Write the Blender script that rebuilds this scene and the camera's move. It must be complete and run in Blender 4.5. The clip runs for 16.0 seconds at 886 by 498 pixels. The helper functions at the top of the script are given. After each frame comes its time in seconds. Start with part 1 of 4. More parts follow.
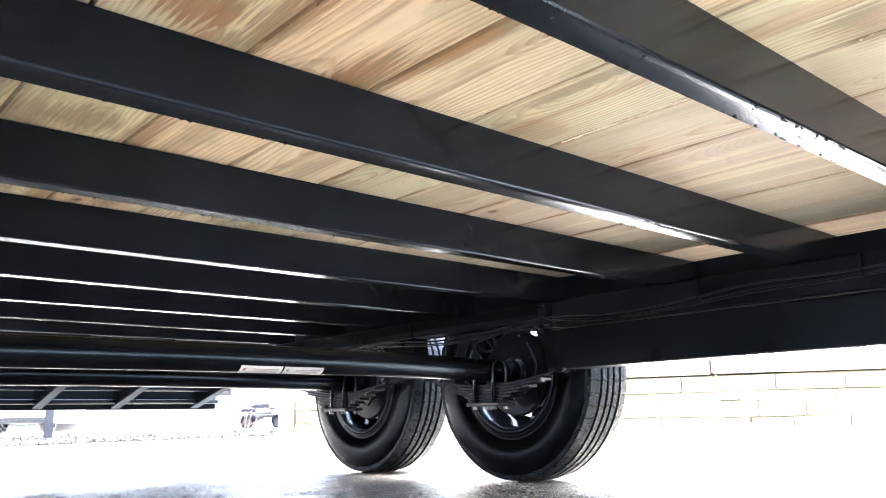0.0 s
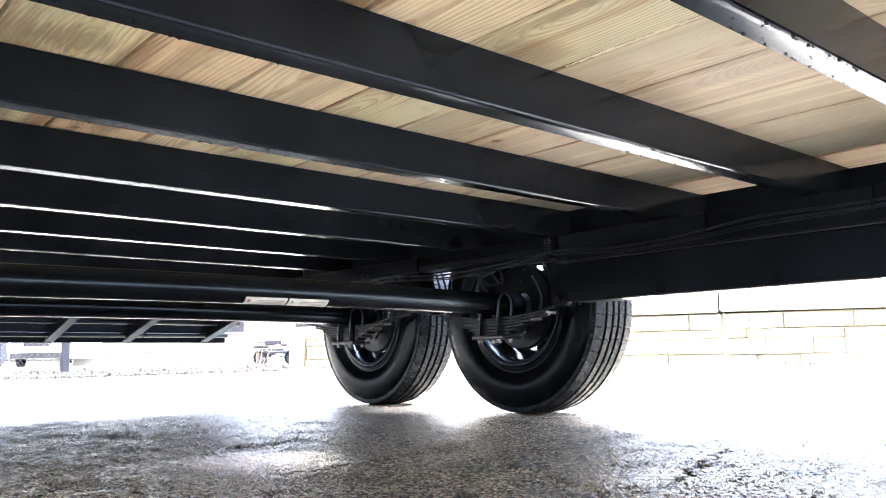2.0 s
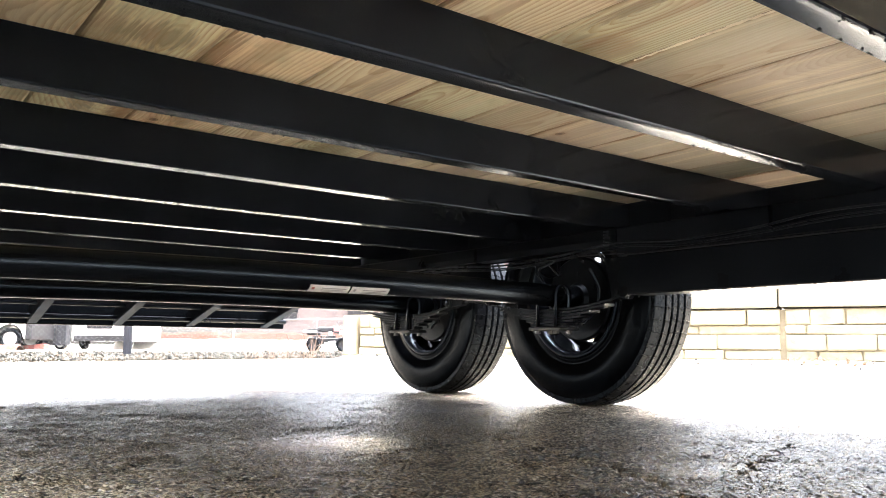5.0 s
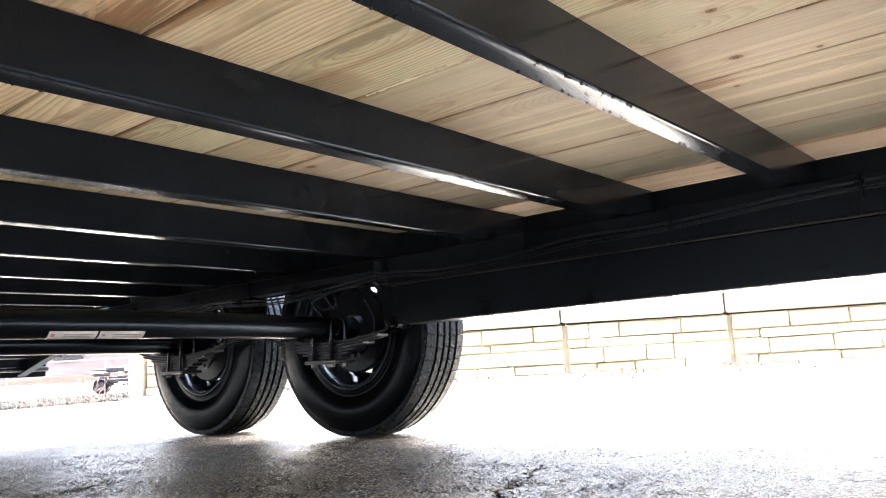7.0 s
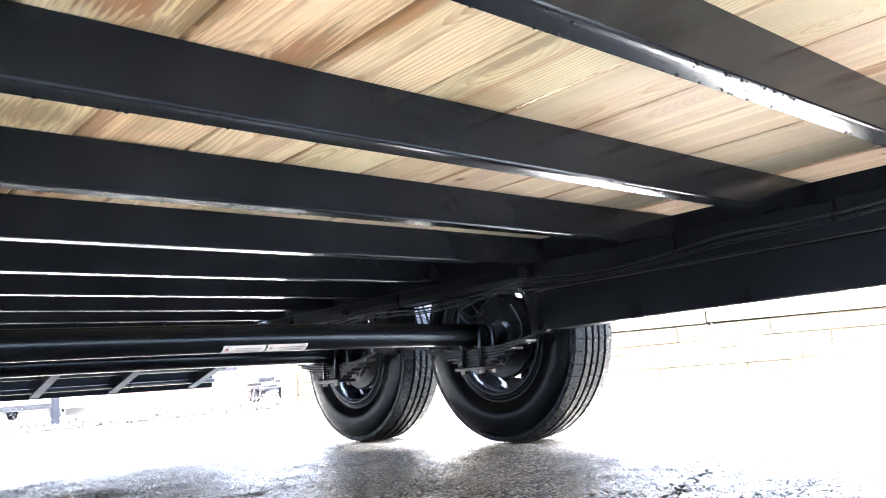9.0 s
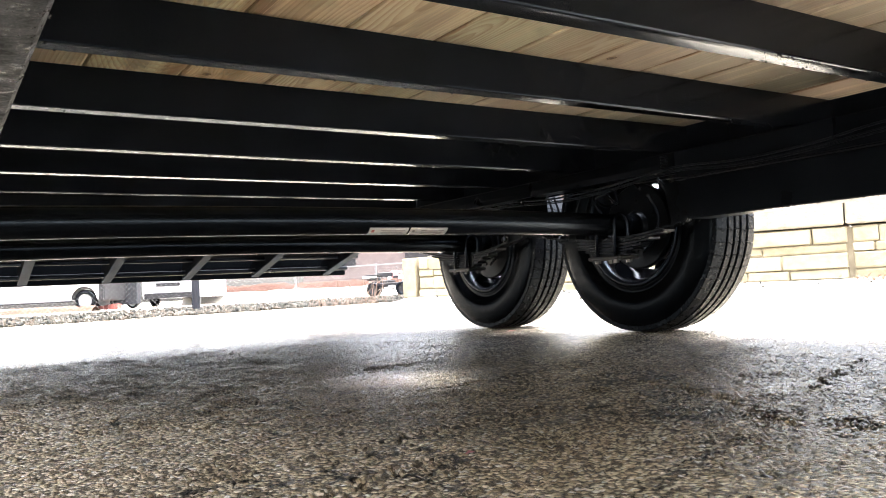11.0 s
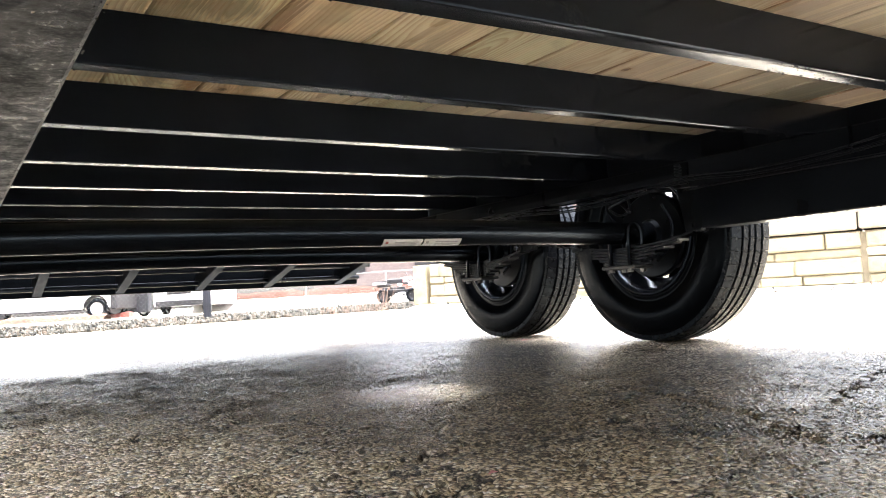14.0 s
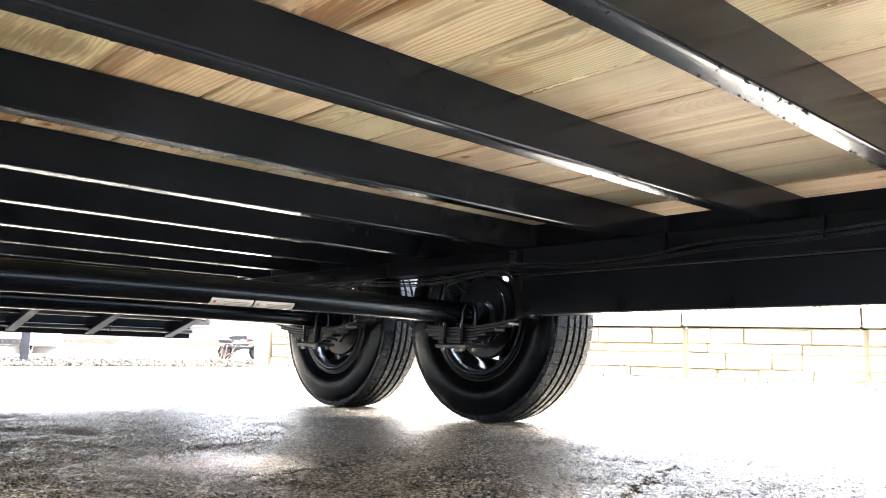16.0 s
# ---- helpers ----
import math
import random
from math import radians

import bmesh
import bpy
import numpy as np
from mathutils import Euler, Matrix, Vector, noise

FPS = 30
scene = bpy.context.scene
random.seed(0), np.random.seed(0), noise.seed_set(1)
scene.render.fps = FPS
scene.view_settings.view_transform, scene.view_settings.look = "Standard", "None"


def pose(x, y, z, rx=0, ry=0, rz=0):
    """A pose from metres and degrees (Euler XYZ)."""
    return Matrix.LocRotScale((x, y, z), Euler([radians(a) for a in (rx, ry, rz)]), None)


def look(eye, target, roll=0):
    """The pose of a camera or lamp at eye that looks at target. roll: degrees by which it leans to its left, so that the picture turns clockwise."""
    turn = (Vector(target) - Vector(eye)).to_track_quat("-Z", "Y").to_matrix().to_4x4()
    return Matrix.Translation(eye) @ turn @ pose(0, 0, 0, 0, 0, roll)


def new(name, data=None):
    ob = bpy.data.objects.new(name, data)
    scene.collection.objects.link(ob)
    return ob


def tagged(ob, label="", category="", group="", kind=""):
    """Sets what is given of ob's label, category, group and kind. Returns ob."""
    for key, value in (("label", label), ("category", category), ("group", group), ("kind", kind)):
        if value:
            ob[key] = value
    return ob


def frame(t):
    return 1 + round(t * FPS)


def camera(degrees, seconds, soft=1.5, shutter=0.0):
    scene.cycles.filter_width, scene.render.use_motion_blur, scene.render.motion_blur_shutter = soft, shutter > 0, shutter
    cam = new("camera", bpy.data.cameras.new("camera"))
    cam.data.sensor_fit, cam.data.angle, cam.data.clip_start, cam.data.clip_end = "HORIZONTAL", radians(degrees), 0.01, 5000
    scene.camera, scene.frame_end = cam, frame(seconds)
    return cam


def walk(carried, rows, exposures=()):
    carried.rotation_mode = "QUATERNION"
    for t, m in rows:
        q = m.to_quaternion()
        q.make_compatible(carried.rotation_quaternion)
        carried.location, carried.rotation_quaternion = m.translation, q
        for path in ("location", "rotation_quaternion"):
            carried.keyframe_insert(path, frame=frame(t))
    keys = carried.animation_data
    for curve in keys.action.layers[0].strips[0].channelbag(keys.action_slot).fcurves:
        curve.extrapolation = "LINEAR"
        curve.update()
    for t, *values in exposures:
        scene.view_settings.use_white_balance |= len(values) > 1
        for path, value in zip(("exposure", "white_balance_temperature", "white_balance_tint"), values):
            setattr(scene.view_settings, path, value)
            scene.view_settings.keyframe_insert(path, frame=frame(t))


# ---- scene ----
cam = camera(58.1, 16.0, soft=1.0)
PATH = [
    (0, (0.151, 0.001, 0.212), (1.448, 1.466, 0.627), -1.1),
    (0.5, (0.176, -0.018, 0.208), (1.488, 1.417, 0.677), 0.5),
    (1, (0.184, -0.019, 0.205), (1.524, 1.406, 0.623), -0.3),
    (1.5, (0.185, -0.029, 0.203), (1.544, 1.39, 0.575), -0.9),
    (2, (0.176, 0.005, 0.196), (1.468, 1.509, 0.462), -0.8),
    (2.5, (0.156, 0.005, 0.19), (1.351, 1.596, 0.385), 0.4),
    (3, (0.124, -0.015, 0.171), (1.253, 1.627, 0.345), 1.4),
    (5.5, (0.155, 0.002, 0.201), (1.41, 1.535, 0.471), -0.4),
    (6, (0.191, -0.011, 0.205), (1.553, 1.427, 0.482), -1.7),
    (6.5, (0.238, -0.043, 0.208), (1.722, 1.272, 0.471), -2.3),
    (7, (0.242, -0.049, 0.217), (1.78, 1.196, 0.509), -3.3),
    (7.5, (0.249, -0.059, 0.229), (1.768, 1.195, 0.574), -3.6),
    (8, (0.226, -0.056, 0.231), (1.691, 1.249, 0.614), -3.6),
    (8.5, (0.223, -0.065, 0.233), (1.616, 1.315, 0.628), -4.0),
    (9, (0.195, -0.038, 0.224), (1.504, 1.439, 0.548), -4.5),
    (9.5, (0.175, -0.006, 0.213), (1.38, 1.575, 0.433), -4.5),
    (10, (0.131, -0.008, 0.184), (1.263, 1.634, 0.337), -4.3),
    (12.5, (0.125, 0.001, 0.191), (1.198, 1.688, 0.267), -2.3),
    (13, (0.128, -0.004, 0.198), (1.211, 1.675, 0.287), -2.6),
    (13.5, (0.129, 0.003, 0.197), (1.215, 1.679, 0.3), -3.2),
    (14, (0.116, 0.002, 0.2), (1.184, 1.69, 0.312), -3.2),
    (14.5, (0.13, -0.013, 0.207), (1.212, 1.663, 0.352), -2.8),
    (15, (0.151, -0.036, 0.226), (1.334, 1.563, 0.435), -2.2),
    (15.5, (0.151, -0.033, 0.205), (1.446, 1.473, 0.439), -0.4),
    (16, (0.161, -0.03, 0.214), (1.506, 1.425, 0.484), 1.4),
]
EXPOSURES = [  # seconds, stops, kelvin, tint
    (0, 6.4, 5700, 13), (1.0, 6.4, 5680, 13), (1.5, 6.4, 5650, 13), (2.0, 6.2, 5800, 13), (2.5, 5.65, 6200, 12), (3.0, 5.3, 6400, 12),
    (5.5, 5.85, 6500, 12), (6.0, 6.15, 6350, 13), (6.5, 5.9, 6300, 13), (7.0, 5.65, 6150, 14), (7.5, 5.95, 5950, 14), (8.0, 6.2, 5700, 14), (9.0, 6.62, 5700, 14),
    (9.5, 6.0, 6050, 13), (10.0, 5.15, 6350, 12), (12.5, 5.35, 6550, 12), (14.5, 5.35, 6550, 12), (15.0, 5.5, 6500, 12), (15.5, 5.85, 6450, 12), (16, 6.05, 6400, 12)]
walk(cam, [(t, look(eye, target, roll)) for t, eye, target, roll in PATH], EXPOSURES)

# ---- world, sun, exposure ----
world = bpy.data.worlds.new("overcast_sky")
scene.world = world
world.use_nodes = True
wn, wl = world.node_tree.nodes, world.node_tree.links
wn.clear()
sky = wn.new("ShaderNodeTexSky")
sky.sky_type = 'NISHITA'
sky.sun_disc = False
sky.sun_elevation = radians(80)
sky.sun_rotation = radians(135)
sky.dust_density = 6.0
sky.ozone_density = 1.0
pale = wn.new("ShaderNodeHueSaturation")
pale.inputs["Saturation"].default_value = 0.4
bg = wn.new("ShaderNodeBackground")
bg.inputs["Strength"].default_value = 0.055
wout = wn.new("ShaderNodeOutputWorld")
wl.new(sky.outputs["Color"], pale.inputs["Color"])
wl.new(pale.outputs["Color"], bg.inputs["Color"])
wl.new(bg.outputs["Background"], wout.inputs["Surface"])
sun_data = bpy.data.lights.new("sun", "SUN")
sun_data.energy, sun_data.angle, sun_data.color = 1.5, radians(60), (0.97, 0.98, 1.0)
sun = new("sun", sun_data)
sun.matrix_world = look((0.6, -0.6, 8), (0, 0, 0))

# ---- materials ----
def mat(name):
    m = bpy.data.materials.new(name)
    m.use_nodes = True
    nt = m.node_tree
    return m, nt, nt.nodes["Principled BSDF"]


def node(nt, kind, **props):
    n = nt.nodes.new(kind)
    for k, v in props.items():
        if k in n.inputs:
            n.inputs[k].default_value = v
    return n


def ramp(nt, fac, stops):
    r = nt.nodes.new("ShaderNodeValToRGB")
    els = r.color_ramp.elements
    while len(els) < len(stops):
        els.new(0.5)
    for e, (p, c) in zip(els, stops):
        e.position = p
        e.color = (c, c, c, 1) if isinstance(c, (int, float)) else (*c, 1)
    nt.links.new(fac, r.inputs["Fac"])
    return r.outputs["Color"]


def mix(nt, fac, a, b, mode="MIX"):
    n = nt.nodes.new("ShaderNodeMix")
    n.data_type, n.blend_type = "RGBA", mode
    for v, s in ((fac, 0), (a, 6), (b, 7)):
        if isinstance(v, (int, float)):
            n.inputs[s].default_value = v if s == 0 else (v, v, v, 1)
        elif isinstance(v, tuple):
            n.inputs[s].default_value = (*v, 1)
        else:
            nt.links.new(v, n.inputs[s])
    return n.outputs[2]


def maths(nt, op, a, b=0.0):
    n = nt.nodes.new("ShaderNodeMath")
    n.operation = op
    for v, s in ((a, 0), (b, 1)):
        if isinstance(v, (int, float)):
            n.inputs[s].default_value = v
        else:
            nt.links.new(v, n.inputs[s])
    return n.outputs[0]


def coords(nt, scale=(1, 1, 1), space="Object", shift=None):
    tc = nt.nodes.new("ShaderNodeTexCoord")
    mp = nt.nodes.new("ShaderNodeMapping")
    mp.inputs["Scale"].default_value = scale
    nt.links.new(tc.outputs[space], mp.inputs["Vector"])
    if shift is not None:
        nt.links.new(shift, mp.inputs["Location"])
    return mp.outputs["Vector"]


def world_coords(nt, scale=(1, 1, 1)):
    g = nt.nodes.new("ShaderNodeNewGeometry")
    mp = nt.nodes.new("ShaderNodeMapping")
    mp.inputs["Scale"].default_value = scale
    nt.links.new(g.outputs["Position"], mp.inputs["Vector"])
    return mp.outputs["Vector"]


def tex_noise(nt, vec, scale, detail=4.0, rough=0.55, distort=0.0):
    n = node(nt, "ShaderNodeTexNoise", Scale=scale, Detail=detail, Roughness=rough, Distortion=distort)
    nt.links.new(vec, n.inputs["Vector"])
    return n


def bump(nt, bsdf, height, strength, dist):
    b = node(nt, "ShaderNodeBump", Strength=strength, Distance=dist)
    nt.links.new(height, b.inputs["Height"])
    nt.links.new(b.outputs["Normal"], bsdf.inputs["Normal"])


COOL = (0.58, 0.77, 1.0, 1)     # cool sheen of black paint and rubber


def painted(name, colour, rough0, rough1, speck=0.0, speck_colour=(0.12, 0.11, 0.1), bump_h=0.3, scale=40.0, metallic=0.0, spec=0.5, cool=False):
    """Painted or coated surface with fine relief, uneven gloss and dried splashes."""
    m, nt, b = mat(name)
    v = world_coords(nt)
    big = tex_noise(nt, v, 5.0, 5.0)
    fine = tex_noise(nt, v, scale * 6, 3.0)
    nt.links.new(mix(nt, ramp(nt, big.outputs["Fac"], [(0.35, 0.0), (0.75, 1.0)]), tuple(c * 0.75 for c in colour), tuple(c * 1.3 for c in colour)), b.inputs["Base Color"])
    if speck:
        dots = tex_noise(nt, v, 140.0, 4.0, 0.7)
        f = ramp(nt, dots.outputs["Fac"], [(0.62, 0.0), (0.72, speck)])
        nt.links.new(mix(nt, f, b.inputs["Base Color"].links[0].from_socket, speck_colour), b.inputs["Base Color"])
    r = ramp(nt, big.outputs["Fac"], [(0.3, rough0), (0.75, rough1)])
    nt.links.new(r, b.inputs["Roughness"])
    b.inputs["Metallic"].default_value = metallic
    b.inputs["Specular IOR Level"].default_value = spec
    if cool:
        b.inputs["Specular Tint"].default_value = COOL
    bump(nt, b, fine.outputs["Fac"], bump_h, 0.0012)
    return m


BLACK = painted("black_paint", (0.0042, 0.0052, 0.0075), 0.24, 0.45, 0.04, (0.03, 0.033, 0.04), spec=0.095, cool=True)
BLACK_WET = painted("wet_black_paint", (0.0075, 0.0092, 0.0135), 0.08, 0.24, 0.04, (0.03, 0.034, 0.04), 0.15, spec=0.30, cool=True)
FLANGE_WET = painted("wet_black_flange", (0.006, 0.008, 0.012), 0.09, 0.22, 0.03, (0.03, 0.034, 0.04), 0.12, spec=0.9, cool=True)
BLACK_FLAT = painted("black_cast_steel", (0.004, 0.0047, 0.006), 0.2, 0.4, 0.05, (0.03, 0.03, 0.032), spec=0.12, cool=True)
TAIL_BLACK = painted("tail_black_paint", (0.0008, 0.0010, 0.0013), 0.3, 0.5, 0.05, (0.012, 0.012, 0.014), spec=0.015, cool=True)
STEEL = painted("bare_zinc_steel", (0.17, 0.172, 0.176), 0.3, 0.5, 0.3, metallic=0.8)
LINE_STEEL = painted("dull_steel_line", (0.05, 0.052, 0.056), 0.3, 0.45, metallic=0.6)
CABLE = painted("cable_rubber", (0.008, 0.008, 0.009), 0.25, 0.4, spec=0.4, cool=True)
AXLE_PAINT = painted("black_axle_paint", (0.004, 0.005, 0.007), 0.16, 0.28, 0.05, (0.04, 0.04, 0.045), spec=0.3, cool=True)
# tail's black paint made grey for the ground light its rib undersides catch
LIT_RIB = painted("lit_underside_paint", (0.032, 0.040, 0.053), 0.6, 0.75, 0.1, (0.03, 0.03, 0.03), spec=0.02, cool=True)
LABEL = painted("white_sticker", (0.72, 0.72, 0.73), 0.35, 0.5)
LABEL_RED = painted("red_print", (0.42, 0.14, 0.14), 0.4, 0.5)
LABEL_GREY = painted("grey_print", (0.33, 0.33, 0.35), 0.4, 0.5)
WHITE_PAINT = painted("white_vehicle_paint", (0.72, 0.73, 0.74), 0.2, 0.35)
DARK_TRIM = painted("dark_trim", (0.010, 0.010, 0.012), 0.5, 0.7, spec=0.2)
ALLOY = painted("alloy_wheel", (0.30, 0.30, 0.31), 0.35, 0.5, spec=0.3)
RED_DECK = painted("faded_red_paint", (0.16, 0.035, 0.026), 0.5, 0.7)
GALV = painted("galvanised_wire", (0.10, 0.102, 0.105), 0.45, 0.6)
POST = painted("dark_post", (0.010, 0.011, 0.015), 0.6, 0.8, spec=0.2)


def splashed():
    """Black paint under the beam: gritty with dried spray, pitted and unevenly wet."""
    m, nt, b = mat("black_paint_splashed")
    v = world_coords(nt)
    grit = tex_noise(nt, v, 330.0, 5.0, 0.7).outputs["Fac"]
    blot = tex_noise(nt, v, 38.0, 5.0, 0.65).outputs["Fac"]
    tone = mix(nt, ramp(nt, grit, [(0.50, 0.0), (0.66, 1.0)]), (0.007, 0.0078, 0.009), (0.055, 0.054, 0.052))
    tone = mix(nt, ramp(nt, blot, [(0.46, 0.0), (0.58, 0.9)]), tone, (0.003, 0.0034, 0.004))
    nt.links.new(tone, b.inputs["Base Color"])
    nt.links.new(ramp(nt, mix(nt, 0.5, grit, blot), [(0.40, 0.22), (0.6, 0.7)]), b.inputs["Roughness"])
    b.inputs["Specular IOR Level"].default_value = 0.11
    b.inputs["Specular Tint"].default_value = COOL
    bump(nt, b, maths(nt, "ADD", grit, maths(nt, "MULTIPLY", blot, 1.0)), 0.4, 0.0008)
    return m


BLACK_UNDER = splashed()


def rubber():
    m, nt, b = mat("tyre_rubber")
    v = world_coords(nt)
    n = tex_noise(nt, v, 14.0, 6.0, 0.65)
    nt.links.new(mix(nt, n.outputs["Fac"], (0.0010, 0.0012, 0.0016), (0.0022, 0.0024, 0.003)), b.inputs["Base Color"])
    nt.links.new(ramp(nt, n.outputs["Fac"], [(0.3, 0.12), (0.7, 0.22)]), b.inputs["Roughness"])
    b.inputs["Specular IOR Level"].default_value = 0.07
    b.inputs["Specular Tint"].default_value = COOL
    f = tex_noise(nt, v, 400.0, 3.0)
    bump(nt, b, f.outputs["Fac"], 0.3, 0.001)
    return m


RUBBER = rubber()


def tread_rubber():
    m, nt, b = mat("wet_tread_rubber")
    v = world_coords(nt)
    n = tex_noise(nt, v, 60.0, 5.0, 0.65)
    nt.links.new(mix(nt, n.outputs["Fac"], (0.0014, 0.0016, 0.0021), (0.0032, 0.0034, 0.004)), b.inputs["Base Color"])
    nt.links.new(ramp(nt, n.outputs["Fac"], [(0.3, 0.2), (0.7, 0.4)]), b.inputs["Roughness"])
    b.inputs["Specular IOR Level"].default_value = 0.11
    b.inputs["Specular Tint"].default_value = COOL
    bump(nt, b, n.outputs["Fac"], 0.4, 0.001)
    return m


TREAD = tread_rubber()


# knots (x, y, radius) and water stains (x, y, half width, half length, strength) on the underside of the deck
KNOTS = [(1.33, 1.17, 0.013), (0.614, 1.60, 0.015), (1.209, 0.276, 0.010), (1.398, 0.311, 0.012), (1.532, 0.357, 0.008), (1.449, 0.208, 0.007), (2.081, 0.593, 0.010), (1.277, 0.101, 0.012), (1.90, 0.16, 0.011)]
STAINS = [(0.48, 0.74, 0.07, 0.07, 1.0), (0.47, 1.15, 0.08, 0.06, 0.8), (0.36, 0.76, 0.03, 0.05, 0.5), (0.545, 1.58, 0.030, 0.10, 0.9), (0.47, 1.56, 0.030, 0.07, 0.7), (0.66, 1.55, 0.03, 0.08, 0.6), (0.71, 0.79, 0.040, 0.11, 1.0), (0.56, 0.72, 0.035, 0.13, 0.9), (0.52, 0.80, 0.045, 0.05, 0.8), (0.57, 1.17, 0.030, 0.14, 0.9), (0.42, 1.19, 0.05, 0.12, 0.6), (1.02, 0.78, 0.06, 0.05, 0.55), (0.955, 0.62, 0.018, 0.13, 0.8), (1.485, 0.40, 0.022, 0.06, 0.9), (0.76, 0.62, 0.016, 0.20, 0.9), (1.07, 0.30, 0.06, 0.07, 0.9), (1.305, 0.84, 0.02, 0.09, 0.6), (0.86, 1.15, 0.03, 0.12, 0.5)]


def treated_pine():
    """Pressure-treated pine: growth rings cut lengthwise, knots, water stains; tint and grain strength are set per
    board.
    """
    m, nt, b = mat("treated_pine")
    info = nt.nodes.new("ShaderNodeObjectInfo")
    rnd, bold = info.outputs["Random"], info.outputs["Alpha"]
    tc = nt.nodes.new("ShaderNodeTexCoord")
    sep = nt.nodes.new("ShaderNodeSeparateXYZ")
    nt.links.new(tc.outputs["Object"], sep.inputs[0])
    x = sep.outputs[0]
    sh = nt.nodes.new("ShaderNodeCombineXYZ")
    nt.links.new(maths(nt, "MULTIPLY", rnd, 37.0), sh.inputs[0])
    nt.links.new(maths(nt, "MULTIPLY", rnd, 91.0), sh.inputs[1])
    here = world_coords(nt, (1.0, 1.0, 0.0))

    def field(scale, detail=3.0, rough=0.55, distort=0.0):
        return tex_noise(nt, coords(nt, scale, shift=sh.outputs[0]), 1.0, detail, rough, distort).outputs["Fac"]

    def centred(f, amount):
        return maths(nt, "MULTIPLY", maths(nt, "SUBTRACT", f, 0.5), amount)

    def away(px, py, sx_, sy_):
        """Distance from a spot, in units of its half width and half length."""
        d = nt.nodes.new("ShaderNodeVectorMath")
        d.operation = "SUBTRACT"
        nt.links.new(here, d.inputs[0])
        d.inputs[1].default_value = (px, py, 0)
        k = nt.nodes.new("ShaderNodeVectorMath")
        k.operation = "MULTIPLY"
        nt.links.new(d.outputs[0], k.inputs[0])
        k.inputs[1].default_value = (1 / sx_, 1 / sy_, 0)
        n = nt.nodes.new("ShaderNodeVectorMath")
        n.operation = "LENGTH"
        nt.links.new(k.outputs[0], n.inputs[0])
        return n.outputs["Value"]

    knot = None
    for px, py, r0 in KNOTS:
        d = away(px, py, r0 * 0.6, r0 * 0.72)
        knot = d if knot is None else maths(nt, "MINIMUM", knot, d)
    rough_edge = field((60.0, 14.0, 60.0), 4.0, 0.65)
    knot = maths(nt, "ADD", knot, centred(rough_edge, 2.2))
    # distance of the cut from the pith, wandering along the board; rings bend round the knots
    wander = field((0.02, 1.3, 0.02), 1.5, 0.45)
    ripple = field((7.0, 1.6, 7.0), 2.0, 0.5)
    jitter = field((55.0, 5.0, 55.0), 3.0, 0.6)
    off = centred(maths(nt, "FRACT", maths(nt, "MULTIPLY", rnd, 13.7)), 0.11)
    across = maths(nt, "ADD", maths(nt, "ADD", x, off), centred(ripple, 0.045))
    depth = maths(nt, "ADD", centred(wander, 0.42), centred(ripple, 0.03))
    r = maths(nt, "SQRT", maths(nt, "ADD", maths(nt, "MULTIPLY", across, across), maths(nt, "MULTIPLY", depth, depth)))
    swell = ramp(nt, maths(nt, "MULTIPLY", knot, 0.2), [(0.1, 1.0), (0.35, 0.35), (1.0, 0.0)])
    phase = maths(nt, "ADD", maths(nt, "ADD", maths(nt, "MULTIPLY", r, 128.0), centred(jitter, 0.9)), maths(nt, "MULTIPLY", swell, 2.6))
    ring = maths(nt, "FRACT", phase)
    late = ramp(nt, ring, [(0.0, 0.75), (0.09, 0.0), (0.42, 0.04), (0.80, 0.7), (0.95, 1.0)])
    fibre = field((520.0, 10.0, 520.0), 3.0, 0.6)
    patch = field((6.0, 2.6, 6.0), 4.0, 0.6, 0.8)
    streak = field((24.0, 0.55, 24.0), 3.0, 0.55, 0.3)
    hue = info.outputs["Color"]
    tone = mix(nt, mix(nt, 1.0, ramp(nt, patch, [(0.38, 0.6), (0.50, 0.0)]), bold, "MULTIPLY"), hue, (0.47, 0.47, 0.29))
    tone = mix(nt, mix(nt, 1.0, ramp(nt, streak, [(0.55, 0.0), (0.64, 0.7)]), bold, "MULTIPLY"), tone, (0.50, 0.33, 0.175))
    tone = mix(nt, ramp(nt, streak, [(0.34, 0.55), (0.44, 0.0)]), tone, (0.86, 0.76, 0.56))
    fadein = ramp(nt, field((8.0, 1.4, 8.0), 3.0, 0.5), [(0.34, 0.35), (0.58, 1.0)])
    grain = mix(nt, 1.0, mix(nt, 1.0, late, maths(nt, "ADD", maths(nt, "MULTIPLY", bold, 0.75), 0.16), "MULTIPLY"), fadein, "MULTIPLY")
    tone = mix(nt, grain, tone, mix(nt, 1.0, tone, (0.64, 0.49, 0.32), "MULTIPLY"))
    hair = field((110.0, 0.8, 110.0), 3.0, 0.6, 0.2)
    tone = mix(nt, ramp(nt, hair, [(0.60, 0.0), (0.74, 0.45)]), tone, (0.42, 0.26, 0.13))
    tone = mix(nt, ramp(nt, fibre, [(0.48, 0.0), (0.78, 0.2)]), tone, (0.42, 0.30, 0.18))
    # water stains with ragged edges that follow the grain
    soak = None
    ragged = maths(nt, "ADD", maths(nt, "ADD", centred(field((34.0, 3.0, 34.0), 5.0, 0.7), 1.6), centred(field((150.0, 2.2, 150.0), 4.0, 0.7), 1.6)), centred(late, 0.5))
    for px, py, sx_, sy_, k in STAINS:
        d = maths(nt, "MULTIPLY", ramp(nt, maths(nt, "ADD", away(px, py, sx_, sy_), ragged), [(0.50, 1.0), (0.95, 0.0)]), k)
        soak = d if soak is None else maths(nt, "MAXIMUM", soak, d)
